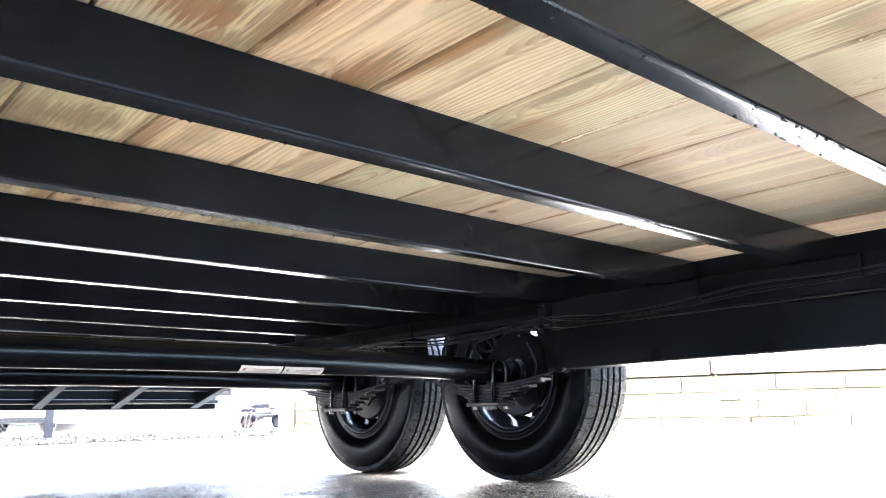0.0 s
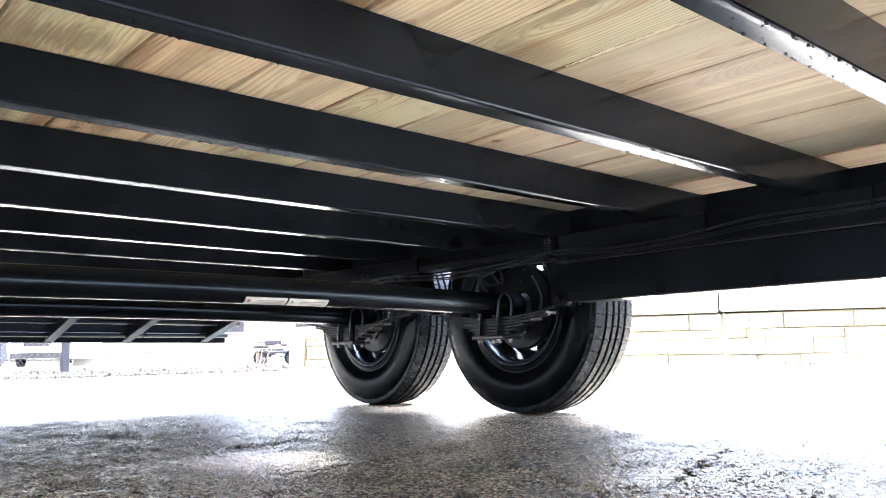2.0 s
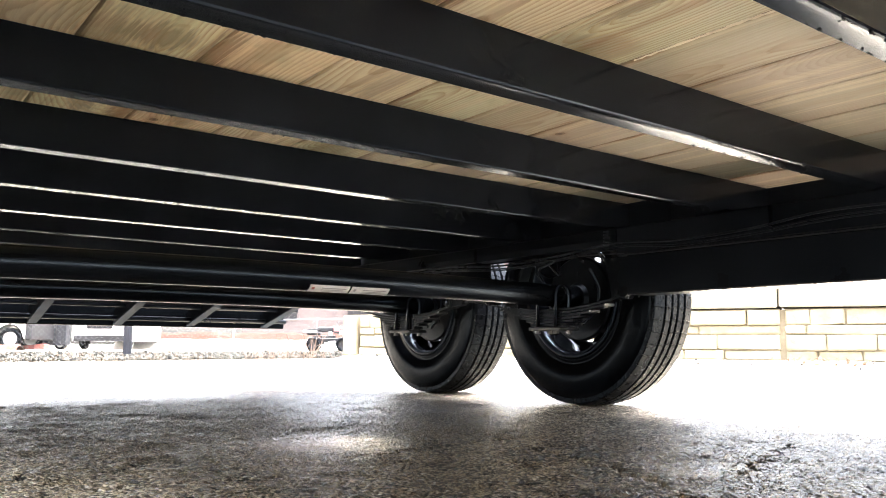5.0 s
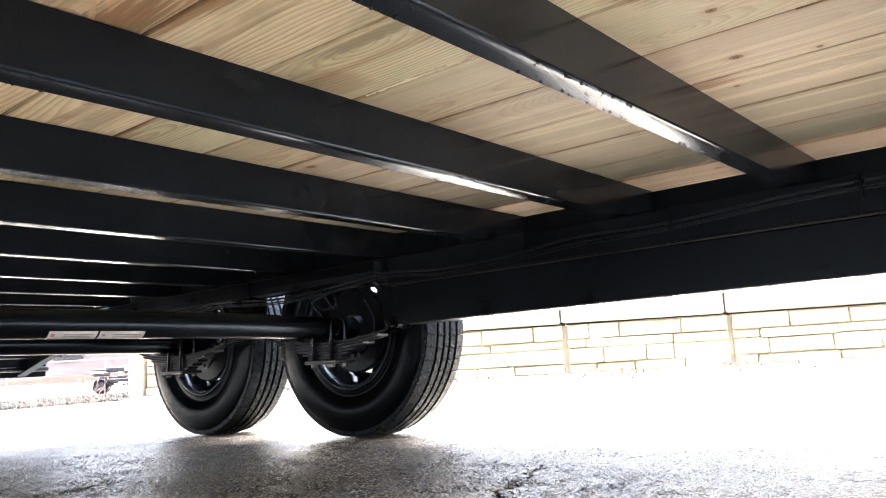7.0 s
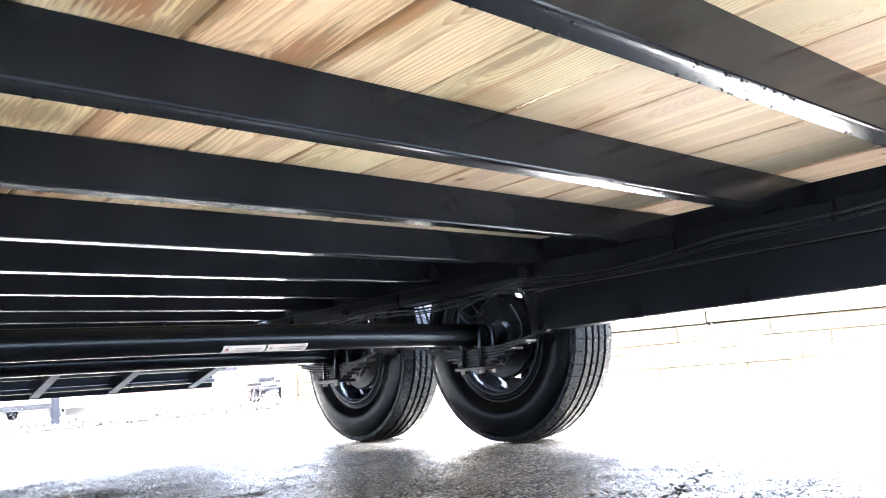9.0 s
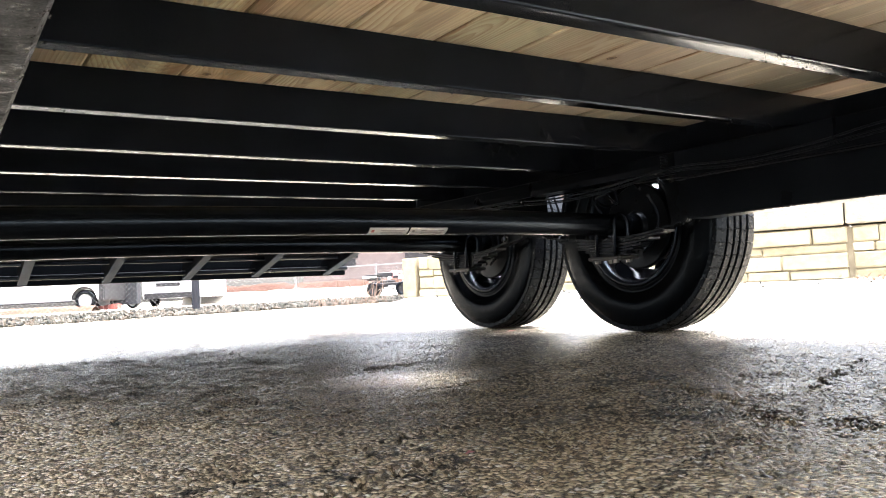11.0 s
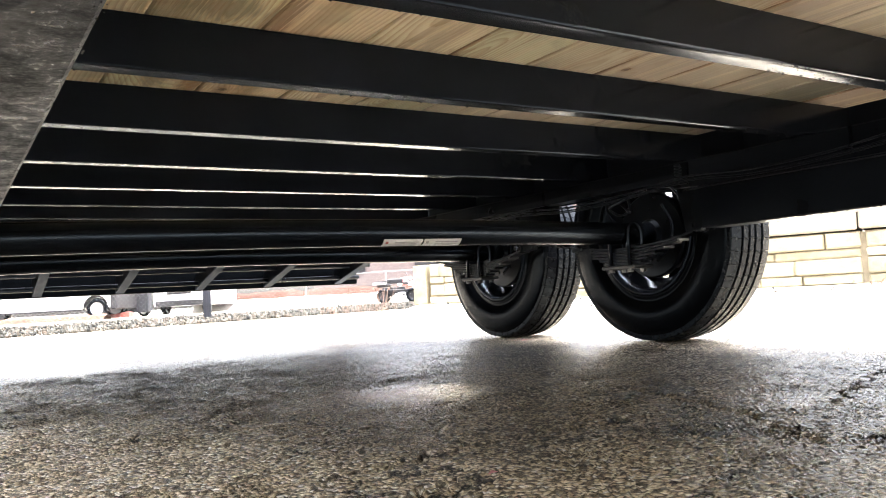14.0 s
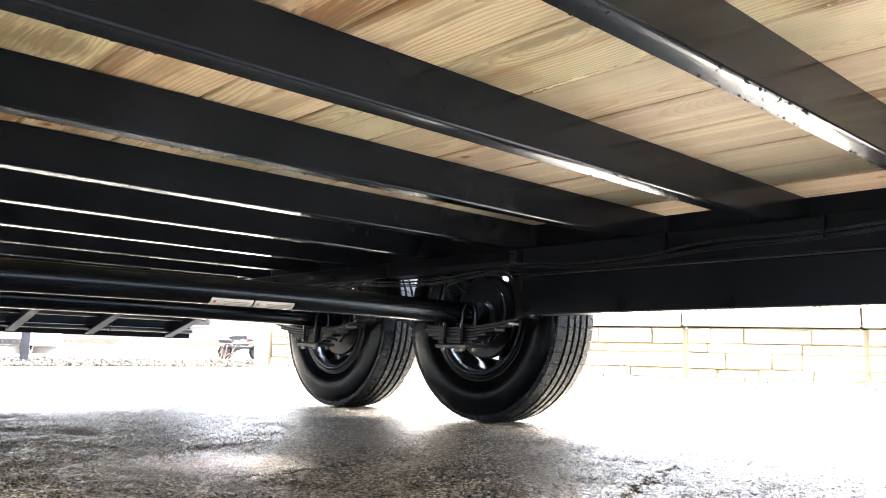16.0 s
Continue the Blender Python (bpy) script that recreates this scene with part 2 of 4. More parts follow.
    tone = mix(nt, maths(nt, "MULTIPLY", soak, 0.8), tone, mix(nt, ramp(nt, patch, [(0.4, 0.0), (0.6, 1.0)]), (0.21, 0.17, 0.08), (0.30, 0.12, 0.045)))
    tone = mix(nt, ramp(nt, maths(nt, "MULTIPLY", knot, 0.25), [(0.2, 0.75), (0.36, 0.35), (0.75, 0.0)]), tone, (0.42, 0.23, 0.10))
    tone = mix(nt, ramp(nt, maths(nt, "MULTIPLY", knot, 0.5), [(0.22, 0.95), (0.36, 0.3), (0.48, 0.9), (0.60, 0.0)]), tone, (0.10, 0.048, 0.02))
    # water and dirt drawn in along the seams
    en = field((30.0, 3.2, 30.0), 5.0, 0.65)
    reach = maths(nt, "ADD", maths(nt, "ABSOLUTE", x), maths(nt, "MULTIPLY", maths(nt, "MULTIPLY", maths(nt, "SUBTRACT", en, 0.60), maths(nt, "ADD", 0.35, bold)), 0.15))
    tone = mix(nt, ramp(nt, reach, [(0.076, 0.0), (0.093, 0.8)]), tone, (0.42, 0.24, 0.105))
    seam = ramp(nt, maths(nt, "ADD", maths(nt, "ABSOLUTE", x), centred(en, 0.010)), [(0.0868, 0.0), (0.0892, 0.85)])
    tone = mix(nt, seam, tone, (0.17, 0.10, 0.05))
    dirt = tex_noise(nt, world_coords(nt), 11.0, 7.0, 0.7)
    tone = mix(nt, ramp(nt, dirt.outputs["Fac"], [(0.60, 0.0), (0.80, 0.35)]), tone, (0.30, 0.20, 0.11))
    nt.links.new(tone, b.inputs["Base Color"])
    b.inputs["Roughness"].default_value = 0.55
    h = maths(nt, "ADD", maths(nt, "MULTIPLY", late, 0.6), fibre)
    bump(nt, b, h, 0.35, 0.0012)
    return m


PINE = treated_pine()


def wet_asphalt():
    """Wet worn asphalt with exposed aggregate, puddle film and cracks."""
    m, nt, b = mat("wet_asphalt")
    v = world_coords(nt)
    vor = node(nt, "ShaderNodeTexVoronoi", Scale=150.0, Randomness=1.0)
    wv = nt.nodes.new("ShaderNodeVectorMath")
    wv.operation = "ADD"
    wn_ = tex_noise(nt, v, 60.0, 3.0)
    nt.links.new(v, wv.inputs[0])
    sc = nt.nodes.new("ShaderNodeVectorMath")
    sc.operation = "SCALE"
    sc.inputs["Scale"].default_value = 0.012
    nt.links.new(wn_.outputs["Color"], sc.inputs[0])
    nt.links.new(sc.outputs[0], wv.inputs[1])
    nt.links.new(wv.outputs[0], vor.inputs["Vector"])
    sep = nt.nodes.new("ShaderNodeSeparateColor")
    nt.links.new(vor.outputs["Color"], sep.inputs[0])
    stones = ramp(nt, sep.outputs[0], [(0.0, (0.12, 0.092, 0.060)), (0.25, (0.47, 0.36, 0.225)), (0.6, (0.73, 0.59, 0.385)), (0.9, (0.82, 0.70, 0.50)), (1.0, (0.87, 0.81, 0.69))])
    patch = tex_noise(nt, v, 1.7, 5.0, 0.6)
    tone = mix(nt, ramp(nt, patch.outputs["Fac"], [(0.35, 0.2), (0.65, 0.0)]), stones, (0.12, 0.11, 0.095))
    binder = ramp(nt, vor.outputs["Distance"], [(0.40, 0.0), (0.68, 0.82)])
    tone = mix(nt, binder, tone, (0.035, 0.031, 0.025))
    # cracks
    fine_break = tex_noise(nt, v, 6.0, 4.0, 0.6)
    cv = nt.nodes.new("ShaderNodeTexVoronoi")
    cv.feature = "DISTANCE_TO_EDGE"
    cv.inputs["Scale"].default_value = 2.6
    cn = tex_noise(nt, v, 5.0, 5.0, 0.65)
    ca = nt.nodes.new("ShaderNodeVectorMath")
    ca.operation = "SCALE"
    ca.inputs["Scale"].default_value = 0.45
    nt.links.new(cn.outputs["Color"], ca.inputs[0])
    cb = nt.nodes.new("ShaderNodeVectorMath")
    cb.operation = "ADD"
    nt.links.new(v, cb.inputs[0])
    nt.links.new(ca.outputs[0], cb.inputs[1])
    nt.links.new(cb.outputs[0], cv.inputs["Vector"])
    crack = ramp(nt, cv.outputs["Distance"], [(0.006, 1.0), (0.026, 0.0)])
    part_ = ramp(nt, fine_break.outputs["Fac"], [(0.42, 0.0), (0.53, 0.95)])
    crack = mix(nt, 1.0, crack, part_, "MULTIPLY")
    tone = mix(nt, crack, tone, (0.012, 0.011, 0.010))
    film = tex_noise(nt, v, 0.9, 6.0, 0.62, 0.3)
    # darker ground under the trailer: wet tone with the shade painted in
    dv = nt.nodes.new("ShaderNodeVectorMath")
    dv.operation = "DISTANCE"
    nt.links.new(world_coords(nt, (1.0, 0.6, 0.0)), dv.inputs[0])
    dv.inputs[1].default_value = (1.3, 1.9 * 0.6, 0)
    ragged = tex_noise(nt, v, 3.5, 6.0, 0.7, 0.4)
    wet_shade = ramp(nt, maths(nt, "ADD", dv.outputs["Value"], maths(nt, "MULTIPLY", maths(nt, "SUBTRACT", ragged.outputs["Fac"], 0.5), 0.5)), [(0.78, 1.0), (1.10, 0.0)])
    yv = nt.nodes.new("ShaderNodeVectorMath")
    yv.operation = "DISTANCE"
    nt.links.new(world_coords(nt, (1.0, 1.0, 0.0)), yv.inputs[0])
    yv.inputs[1].default_value = (0.6, 0.8, 0)
    grey = ramp(nt, maths(nt, "MULTIPLY", maths(nt, "ADD", yv.outputs["Value"], ragged.outputs["Fac"]), 0.4), [(0.42, 0.0), (0.75, 1.0)])
    tone = mix(nt, grey, tone, mix(nt, 1.0, tone, (0.95, 1.0, 1.11), "MULTIPLY"))
    tone = mix(nt, maths(nt, "MULTIPLY", wet_shade, 0.8), tone, mix(nt, 1.0, tone, (0.38, 0.38, 0.40), "MULTIPLY"))
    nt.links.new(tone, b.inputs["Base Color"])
    # standing water in a shallow hollow
    hv = nt.nodes.new("ShaderNodeVectorMath")
    hv.operation = "DISTANCE"
    flat = world_coords(nt, (1.0, 0.75, 0.0))
    nt.links.new(flat, hv.inputs[0])
    hv.inputs[1].default_value = (PUDDLE[0], PUDDLE[1] * 0.75, 0)
    hollow = ramp(nt, maths(nt, "ADD", hv.outputs["Value"], maths(nt, "MULTIPLY", maths(nt, "SUBTRACT", ragged.outputs["Fac"], 0.5), 0.55)), [(0.06, 1.0), (0.20, 0.0)])
    wet = mix(nt, 1.0, ramp(nt, film.outputs["Fac"], [(0.54, 0.0), (0.76, 0.7)]), hollow, "LIGHTEN")
    tv = nt.nodes.new("ShaderNodeVectorMath")
    tv.operation = "DISTANCE"
    nt.links.new(world_coords(nt, (1.0, 1.0, 0.0)), tv.inputs[0])
    tv.inputs[1].default_value = (1.85, 1.95, 0)
    by_tyres = ramp(nt, maths(nt, "ADD", tv.outputs["Value"], maths(nt, "MULTIPLY", maths(nt, "SUBTRACT", film.outputs["Fac"], 0.5), 0.9)), [(0.20, 0.6), (0.70, 0.0)])
    wet = mix(nt, 1.0, wet, by_tyres, "LIGHTEN")
    rough = mix(nt, wet, 0.22, 0.07)
    nt.links.new(rough, b.inputs["Roughness"])
    b.inputs["Specular IOR Level"].default_value = 0.12
    fine = tex_noise(nt, v, 260.0, 4.0, 0.6)
    tops = ramp(nt, vor.outputs["Distance"], [(0.30, 0.85), (0.62, 0.0)])
    h = maths(nt, "ADD", maths(nt, "MULTIPLY", fine.outputs["Fac"], 0.45), tops)
    h = maths(nt, "SUBTRACT", h, maths(nt, "MULTIPLY", crack, 2.5))
    bp = node(nt, "ShaderNodeBump", Distance=0.006)
    nt.links.new(h, bp.inputs["Height"])
    nt.links.new(mix(nt, wet, 1.0, 0.4), bp.inputs["Strength"])
    nt.links.new(bp.outputs["Normal"], b.inputs["Normal"])
    # thin film of water lying over the stones
    b.inputs["Coat IOR"].default_value = 1.33
    nt.links.new(mix(nt, wet, 0.06, 0.85), b.inputs["Coat Weight"])
    nt.links.new(mix(nt, wet, 0.18, 0.08), b.inputs["Coat Roughness"])
    cbp = node(nt, "ShaderNodeBump", Distance=0.006)
    nt.links.new(h, cbp.inputs["Height"])
    nt.links.new(mix(nt, wet, 0.75, 0.25), cbp.inputs["Strength"])
    nt.links.new(cbp.outputs["Normal"], b.inputs["Coat Normal"])
    return m


PUDDLE = (0.97, 1.40)
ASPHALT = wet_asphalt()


def stone(name, a, c, rough=0.75, scale=9.0, spec=0.5):
    m, nt, b = mat(name)
    v = world_coords(nt)
    info = nt.nodes.new("ShaderNodeObjectInfo")
    n = tex_noise(nt, v, scale, 7.0, 0.65)
    col = mix(nt, ramp(nt, n.outputs["Fac"], [(0.35, 0.0), (0.7, 1.0)]), a, c)
    col = mix(nt, maths(nt, "MULTIPLY", info.outputs["Random"], 0.35), col, tuple(x * 0.7 for x in a))
    f = tex_noise(nt, v, scale * 14, 5.0, 0.7)
    col = mix(nt, ramp(nt, f.outputs["Fac"], [(0.55, 0.0), (0.8, 0.4)]), col, tuple(x * 0.45 for x in a))
    nt.links.new(col, b.inputs["Base Color"])
    b.inputs["Roughness"].default_value = rough
    b.inputs["Specular IOR Level"].default_value = spec
    bump(nt, b, n.outputs["Fac"], 0.7, 0.02)
    return m


WALL_STONE = stone("tan_cast_stone", (0.158, 0.132, 0.082), (0.232, 0.200, 0.132), spec=0.3)
WALL_CAP = stone("grey_tan_cast_stone", (0.150, 0.130, 0.094), (0.222, 0.197, 0.148), spec=0.3)
WALL_JOINT = stone("recessed_cast_stone", (0.135, 0.112, 0.072), (0.19, 0.16, 0.11), spec=0.3)


def broken_rock():
    m, nt, b = mat("broken_rock")
    g = nt.nodes.new("ShaderNodeNewGeometry")
    col = ramp(nt, g.outputs["Random Per Island"], [(0.0, (0.006, 0.006, 0.006)), (0.35, (0.018, 0.019, 0.016)), (0.6, (0.05, 0.046, 0.038)), (0.85, (0.035, 0.024, 0.016)), (1.0, (0.11, 0.105, 0.09))])
    n = tex_noise(nt, world_coords(nt), 45.0, 4.0, 0.65)
    nt.links.new(mix(nt, ramp(nt, n.outputs["Fac"], [(0.4, 0.0), (0.65, 0.6)]), col, (0.012, 0.012, 0.01)), b.inputs["Base Color"])
    b.inputs["Roughness"].default_value = 0.7
    b.inputs["Specular IOR Level"].default_value = 0.1
    bump(nt, b, n.outputs["Fac"], 0.6, 0.01)
    return m


ROCK = broken_rock()
GRAVEL = stone("pale_gravel", (0.34, 0.32, 0.29), (0.48, 0.46, 0.42), 0.8, 30.0)
LEAF = stone("dry_leaves", (0.09, 0.05, 0.03), (0.15, 0.09, 0.05), 0.8, 30.0)
STEM = stone("dry_stems", (0.06, 0.035, 0.024), (0.11, 0.07, 0.05), 0.8, 20.0)
BRICK_FAR = stone("dull_red_brick", (0.055, 0.042, 0.042), (0.08, 0.06, 0.058), 0.8, 3.0)
MULCH = stone("bark_mulch", (0.03, 0.016, 0.011), (0.085, 0.045, 0.03), 0.8, 12.0, 0.1)
CLAY = stone("bare_clay_bank", (0.022, 0.011, 0.008), (0.042, 0.023, 0.017), 0.9, 2.0, 0.03)
WATER, wnt, wb = mat("water_drop")
wb.inputs["Base Color"].default_value = (0.004, 0.005, 0.007, 1)     # the black paint shows through
wb.inputs["Roughness"].default_value = 0.04
wb.inputs["IOR"].default_value = 1.33

# ---- mesh helpers ----
def finish(bm, smooth=False):
    bmesh.ops.recalc_face_normals(bm, faces=bm.faces)
    me = bpy.data.meshes.new("mesh")
    bm.to_mesh(me)
    bm.free()
    if smooth:
        for p in me.polygons:
            p.use_smooth = True
    return me


def part(name, bm, material, parent, label="", smooth=False):
    me = bm if isinstance(bm, bpy.types.Mesh) else finish(bm, smooth)
    if not me.materials:
        me.materials.append(material)
    ob = new(name, me)
    ob.parent = parent
    return tagged(ob, label)


def thing(name, label, category, loc=(0, 0, 0), group="", kind=""):
    ob = new(name)
    ob.location = loc
    return tagged(ob, label, category, group, kind)


def box(bm, x0, x1, y0, y1, z0, z1, ch=0.0):
    vs = [bm.verts.new((x, y, z)) for x in (x0, x1) for y in (y0, y1) for z in (z0, z1)]
    fs = [(0, 1, 3, 2), (4, 6, 7, 5), (0, 4, 5, 1), (2, 3, 7, 6), (0, 2, 6, 4), (1, 5, 7, 3)]
    faces = [bm.faces.new([vs[i] for i in f]) for f in fs]
    if ch:
        edges = list({e for f in faces for e in f.edges})
        bmesh.ops.bevel(bm, geom=edges, offset=ch, segments=1, affect="EDGES")
    return vs


def prism(bm, profile, axis, a, b):
    """Extrudes a closed 2D profile along an axis: x takes (y, z), y takes (x, z), z takes (x, y)."""
    def at(p, t):
        return {"x": (t, p[0], p[1]), "y": (p[0], t, p[1]), "z": (p[0], p[1], t)}[axis]
    va = [bm.verts.new(at(p, a)) for p in profile]
    vb = [bm.verts.new(at(p, b)) for p in profile]
    n = len(profile)
    for i in range(n):
        bm.faces.new((va[i], va[(i + 1) % n], vb[(i + 1) % n], vb[i]))
    bm.faces.new(va)
    bm.faces.new(list(reversed(vb)))


def lathe(bm, profile, steps=64, centre=(0, 0, 0), closed=True):
    """Turns a profile of (x, radius) round the x axis."""
    rings = []
    for i in range(steps):
        a = 2 * math.pi * i / steps
        rings.append([bm.verts.new((centre[0] + x, centre[1] + r * math.cos(a), centre[2] + r * math.sin(a))) for x, r in profile])
    n = len(profile)
    for i in range(steps):
        p, q = rings[i], rings[(i + 1) % steps]
        for j in range(n if closed else n - 1):
            k = (j + 1) % n
            bm.faces.new((p[j], p[k], q[k], q[j]))


def tube(bm, points, r, sides=8):
    """A round bar along a line of points."""
    pts = [Vector(p) for p in points]
    rings = []
    for i, p in enumerate(pts):
        d = (pts[min(i + 1, len(pts) - 1)] - pts[max(i - 1, 0)]).normalized()
        u = d.cross(Vector((0.13, 0.21, 1))).normalized()
        w = d.cross(u)
        rings.append([bm.verts.new(p + r * (math.cos(2 * math.pi * k / sides) * u + math.sin(2 * math.pi * k / sides) * w)) for k in range(sides)])
    for a, b in zip(rings, rings[1:]):
        for k in range(sides):
            bm.faces.new((a[k], a[(k + 1) % sides], b[(k + 1) % sides], b[k]))
    bm.faces.new(rings[0])
    bm.faces.new(list(reversed(rings[-1])))


def bent(points, per=6):
    """A smooth line through points (Catmull-Rom)."""
    p = [Vector(q) for q in points]
    p = [2 * p[0] - p[1]] + p + [2 * p[-1] - p[-2]]
    out = []
    for i in range(1, len(p) - 2):
        for k in range(per):
            t = k / per
            out.append(0.5 * (2 * p[i] + (p[i + 1] - p[i - 1]) * t + (2 * p[i - 1] - 5 * p[i] + 4 * p[i + 1] - p[i + 2]) * t * t + (3 * p[i] - p[i - 1] - 3 * p[i + 1] + p[i + 2]) * t ** 3))
    out.append(p[-2])
    return out


def bm_new():
    return bmesh.new()


# ---- plan of the trailer: x across, y towards its tail, z up ----
MID = 1.094                   # centre line
Z_RAIL0, Z_RAIL1, Z_CROSS, Z_WOOD = 0.350, 0.467, 0.557, 0.643
X_IN = 2.0                    # inner edge of the kerb-side rails
PITCH = 0.406
Y_FRONT, Y_BEND, Y_TAIL = -1.05, 3.36, 4.10
AXLES = (1.92, 2.78)
HUB_Z, TYRE_R, TYRE_X, TYRE_W = 0.360, 0.362, 2.228, 0.205
SPRING_X = 2.05


def mirror_x(x):
    return 2 * MID - x


# ---- ground ----
S = 900.0


def spaced(fine0, fine1, step):
    """Grid lines: far apart outside, close together where the eye is near."""
    near = list(np.arange(fine0, fine1 + step / 2, step))
    return np.array([-S, -60, -12, -3] + near + [fine1 + 0.3, fine1 + 1, 8, 15, 60, S])


gx, gy = spaced(-0.1, 2.7, 0.005), spaced(0.15, 3.1, 0.005)
nx, ny = len(gx), len(gy)
GX, GY = np.meshgrid(gx, gy, indexing="ij")
gr = np.random.RandomState(3)
raw = gr.rand(nx, ny)
soft_ = (raw + np.roll(raw, 1, 0) + np.roll(raw, 1, 1) + np.roll(raw, (1, 1), (0, 1))) / 4
wide_ = gr.rand(nx, ny)
for sh in (1, 2, 4, 8):
    wide_ = (wide_ + np.roll(wide_, sh, 0) + np.roll(wide_, sh, 1) + np.roll(wide_, -sh, 0) + np.roll(wide_, -sh, 1)) / 5
wide_ = (wide_ - wide_.mean()) / wide_.std()
H = (soft_ - 0.5) * 0.0015 + (raw - 0.5) * 0.0008 + wide_ * 0.0009
fade = np.clip(np.minimum.reduce([GX + 0.1, 2.7 - GX, GY - 0.15, 3.1 - GY]) / 0.4, 0, 1)
hollow_ = np.exp(-(((GX - PUDDLE[0]) / 0.22) ** 2 + ((GY - PUDDLE[1] - 0.02) / 0.17) ** 2))
runoff_ = np.clip(1.25 - np.hypot(GX - 1.85, GY - 1.95) / 0.7, 0, 1)
SHX, SHY = (gr.rand(nx, ny) - 0.5) * 0.0042 * (fade > 0.05), (gr.rand(nx, ny) - 0.5) * 0.0042 * (fade > 0.05)
H = H * fade * (1 - 0.3 * runoff_) * (1 - 0.8 * np.clip(hollow_ * 1.3, 0, 1)) - 0.0014
# open cracks in the worn surface
for ax, ay, bx, by, wd in ((1.235, 1.14, 1.115, 0.77, 0.009), (1.115, 0.77, 1.02, 0.60, 0.006), (0.50, 0.85, 0.73, 0.90, 0.007), (0.73, 0.90, 1.0, 0.88, 0.005), (0.34, 1.38, 0.46, 1.17, 0.006), (0.46, 1.17, 0.66, 1.12, 0.005), (0.38, 0.66, 0.56, 0.74, 0.008), (0.9, 1.25, 1.3, 1.32, 0.005), (1.3, 0.75, 1.7, 0.9, 0.006)):
    L2 = (bx - ax) ** 2 + (by - ay) ** 2
    along = np.clip(((GX - ax) * (bx - ax) + (GY - ay) * (by - ay)) / L2, 0, 1)
    sway = 0.010 * np.sin(along * 23 + ax * 50) + 0.006 * np.sin(along * 61 + ay * 90)
    off_ = ((GX - ax) * (by - ay) - (GY - ay) * (bx - ax)) / math.sqrt(L2) + sway
    end_ = np.hypot(GX - ax - along * (bx - ax), GY - ay - along * (by - ay))
    H = np.where((np.abs(off_) < wd) & (end_ < 0.03), H - 0.009 * (1 - np.abs(off_) / wd) ** 0.5, H)
me = bpy.data.meshes.new("mesh")
ids = np.arange(nx * ny).reshape(nx, ny)
quads = np.stack([ids[:-1, :-1], ids[1:, :-1], ids[1:, 1:], ids[:-1, 1:]], -1).reshape(-1, 4)
me.vertices.add(nx * ny)
me.vertices.foreach_set("co", np.stack([GX + SHX, GY + SHY, H], -1).astype(np.float32).ravel())
me.loops.add(quads.size)
me.loops.foreach_set("vertex_index", quads.astype(np.int32).ravel())
me.polygons.add(len(quads))
me.polygons.foreach_set("loop_start", np.arange(0, quads.size, 4, dtype=np.int32))
me.update(calc_edges=True)
me.validate()
ground = new("ground", me)
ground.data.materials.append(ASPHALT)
tagged(ground, "wet worn asphalt yard with exposed aggregate and cracks", "ground", kind="structure")

# ---- trailer ----
trailer = thing("flatbed_trailer", "black steel utility trailer with a treated pine deck, seen from beneath", "trailer", (MID, 0, 0))


def tpart(name, bm, material, label="", smooth=False, parent=None):
    """A part given in place; moved to the trailer's own origin."""
    me = finish(bm, smooth)
    me.transform(Matrix.Translation((-MID, 0, 0)))
    return part(name, me, material, parent or trailer, label)


# deck boards
PLANK = 0.181
seam0 = 1.109 - 5 * PLANK
X_EDGE = 2.215                # deck's edge ahead of the wheels; beside them it is cut back to 2.098
Y_CUT = 1.47


def board_mesh(w, y0, y1):
    bm = bm_new()
    c, g = 0.006, 0.0024
    half = [(w / 2 - g - c, 0.0), (w / 2 - g - 0.001, 0.0015), (w / 2 - g, c), (w / 2 - g, 0.030), (w / 2, 0.031), (w / 2, 0.038)]
    prism(bm, [(x, Z_WOOD + z) for x, z in half] + [(-x, Z_WOOD + z) for x, z in reversed(half)], "y", y0, y1)
    me = finish(bm)
    me.materials.append(PINE)
    return me


# board tints from road to kerb side, paled then darkened to offset uneven light
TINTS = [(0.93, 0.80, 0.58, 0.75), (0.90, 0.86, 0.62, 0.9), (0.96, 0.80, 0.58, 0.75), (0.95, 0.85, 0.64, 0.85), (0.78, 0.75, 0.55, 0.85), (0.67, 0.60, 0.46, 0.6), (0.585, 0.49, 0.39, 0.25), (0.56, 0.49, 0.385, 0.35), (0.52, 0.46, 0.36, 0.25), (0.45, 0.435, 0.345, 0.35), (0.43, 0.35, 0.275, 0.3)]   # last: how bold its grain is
plank_mesh = board_mesh(PLANK, Y_FRONT, Y_BEND)
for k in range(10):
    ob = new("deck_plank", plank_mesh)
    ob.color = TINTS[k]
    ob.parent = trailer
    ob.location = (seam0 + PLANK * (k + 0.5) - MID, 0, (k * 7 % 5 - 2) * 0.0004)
seam_l, seam_r = seam0, seam0 + 10 * PLANK
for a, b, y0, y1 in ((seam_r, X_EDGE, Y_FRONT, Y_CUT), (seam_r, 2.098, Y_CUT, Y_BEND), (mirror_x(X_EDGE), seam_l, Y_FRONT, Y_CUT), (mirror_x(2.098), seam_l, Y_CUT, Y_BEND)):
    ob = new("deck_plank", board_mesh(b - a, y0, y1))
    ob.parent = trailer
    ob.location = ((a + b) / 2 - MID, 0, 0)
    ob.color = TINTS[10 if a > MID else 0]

# crossmembers: channels open to the tail
F, T = 0.036, 0.005


def toe_curl(u):
    """Share of the droop at a share of the flange's width."""
    return max(0.0, (u - 0.25) / 0.69) ** 1.6


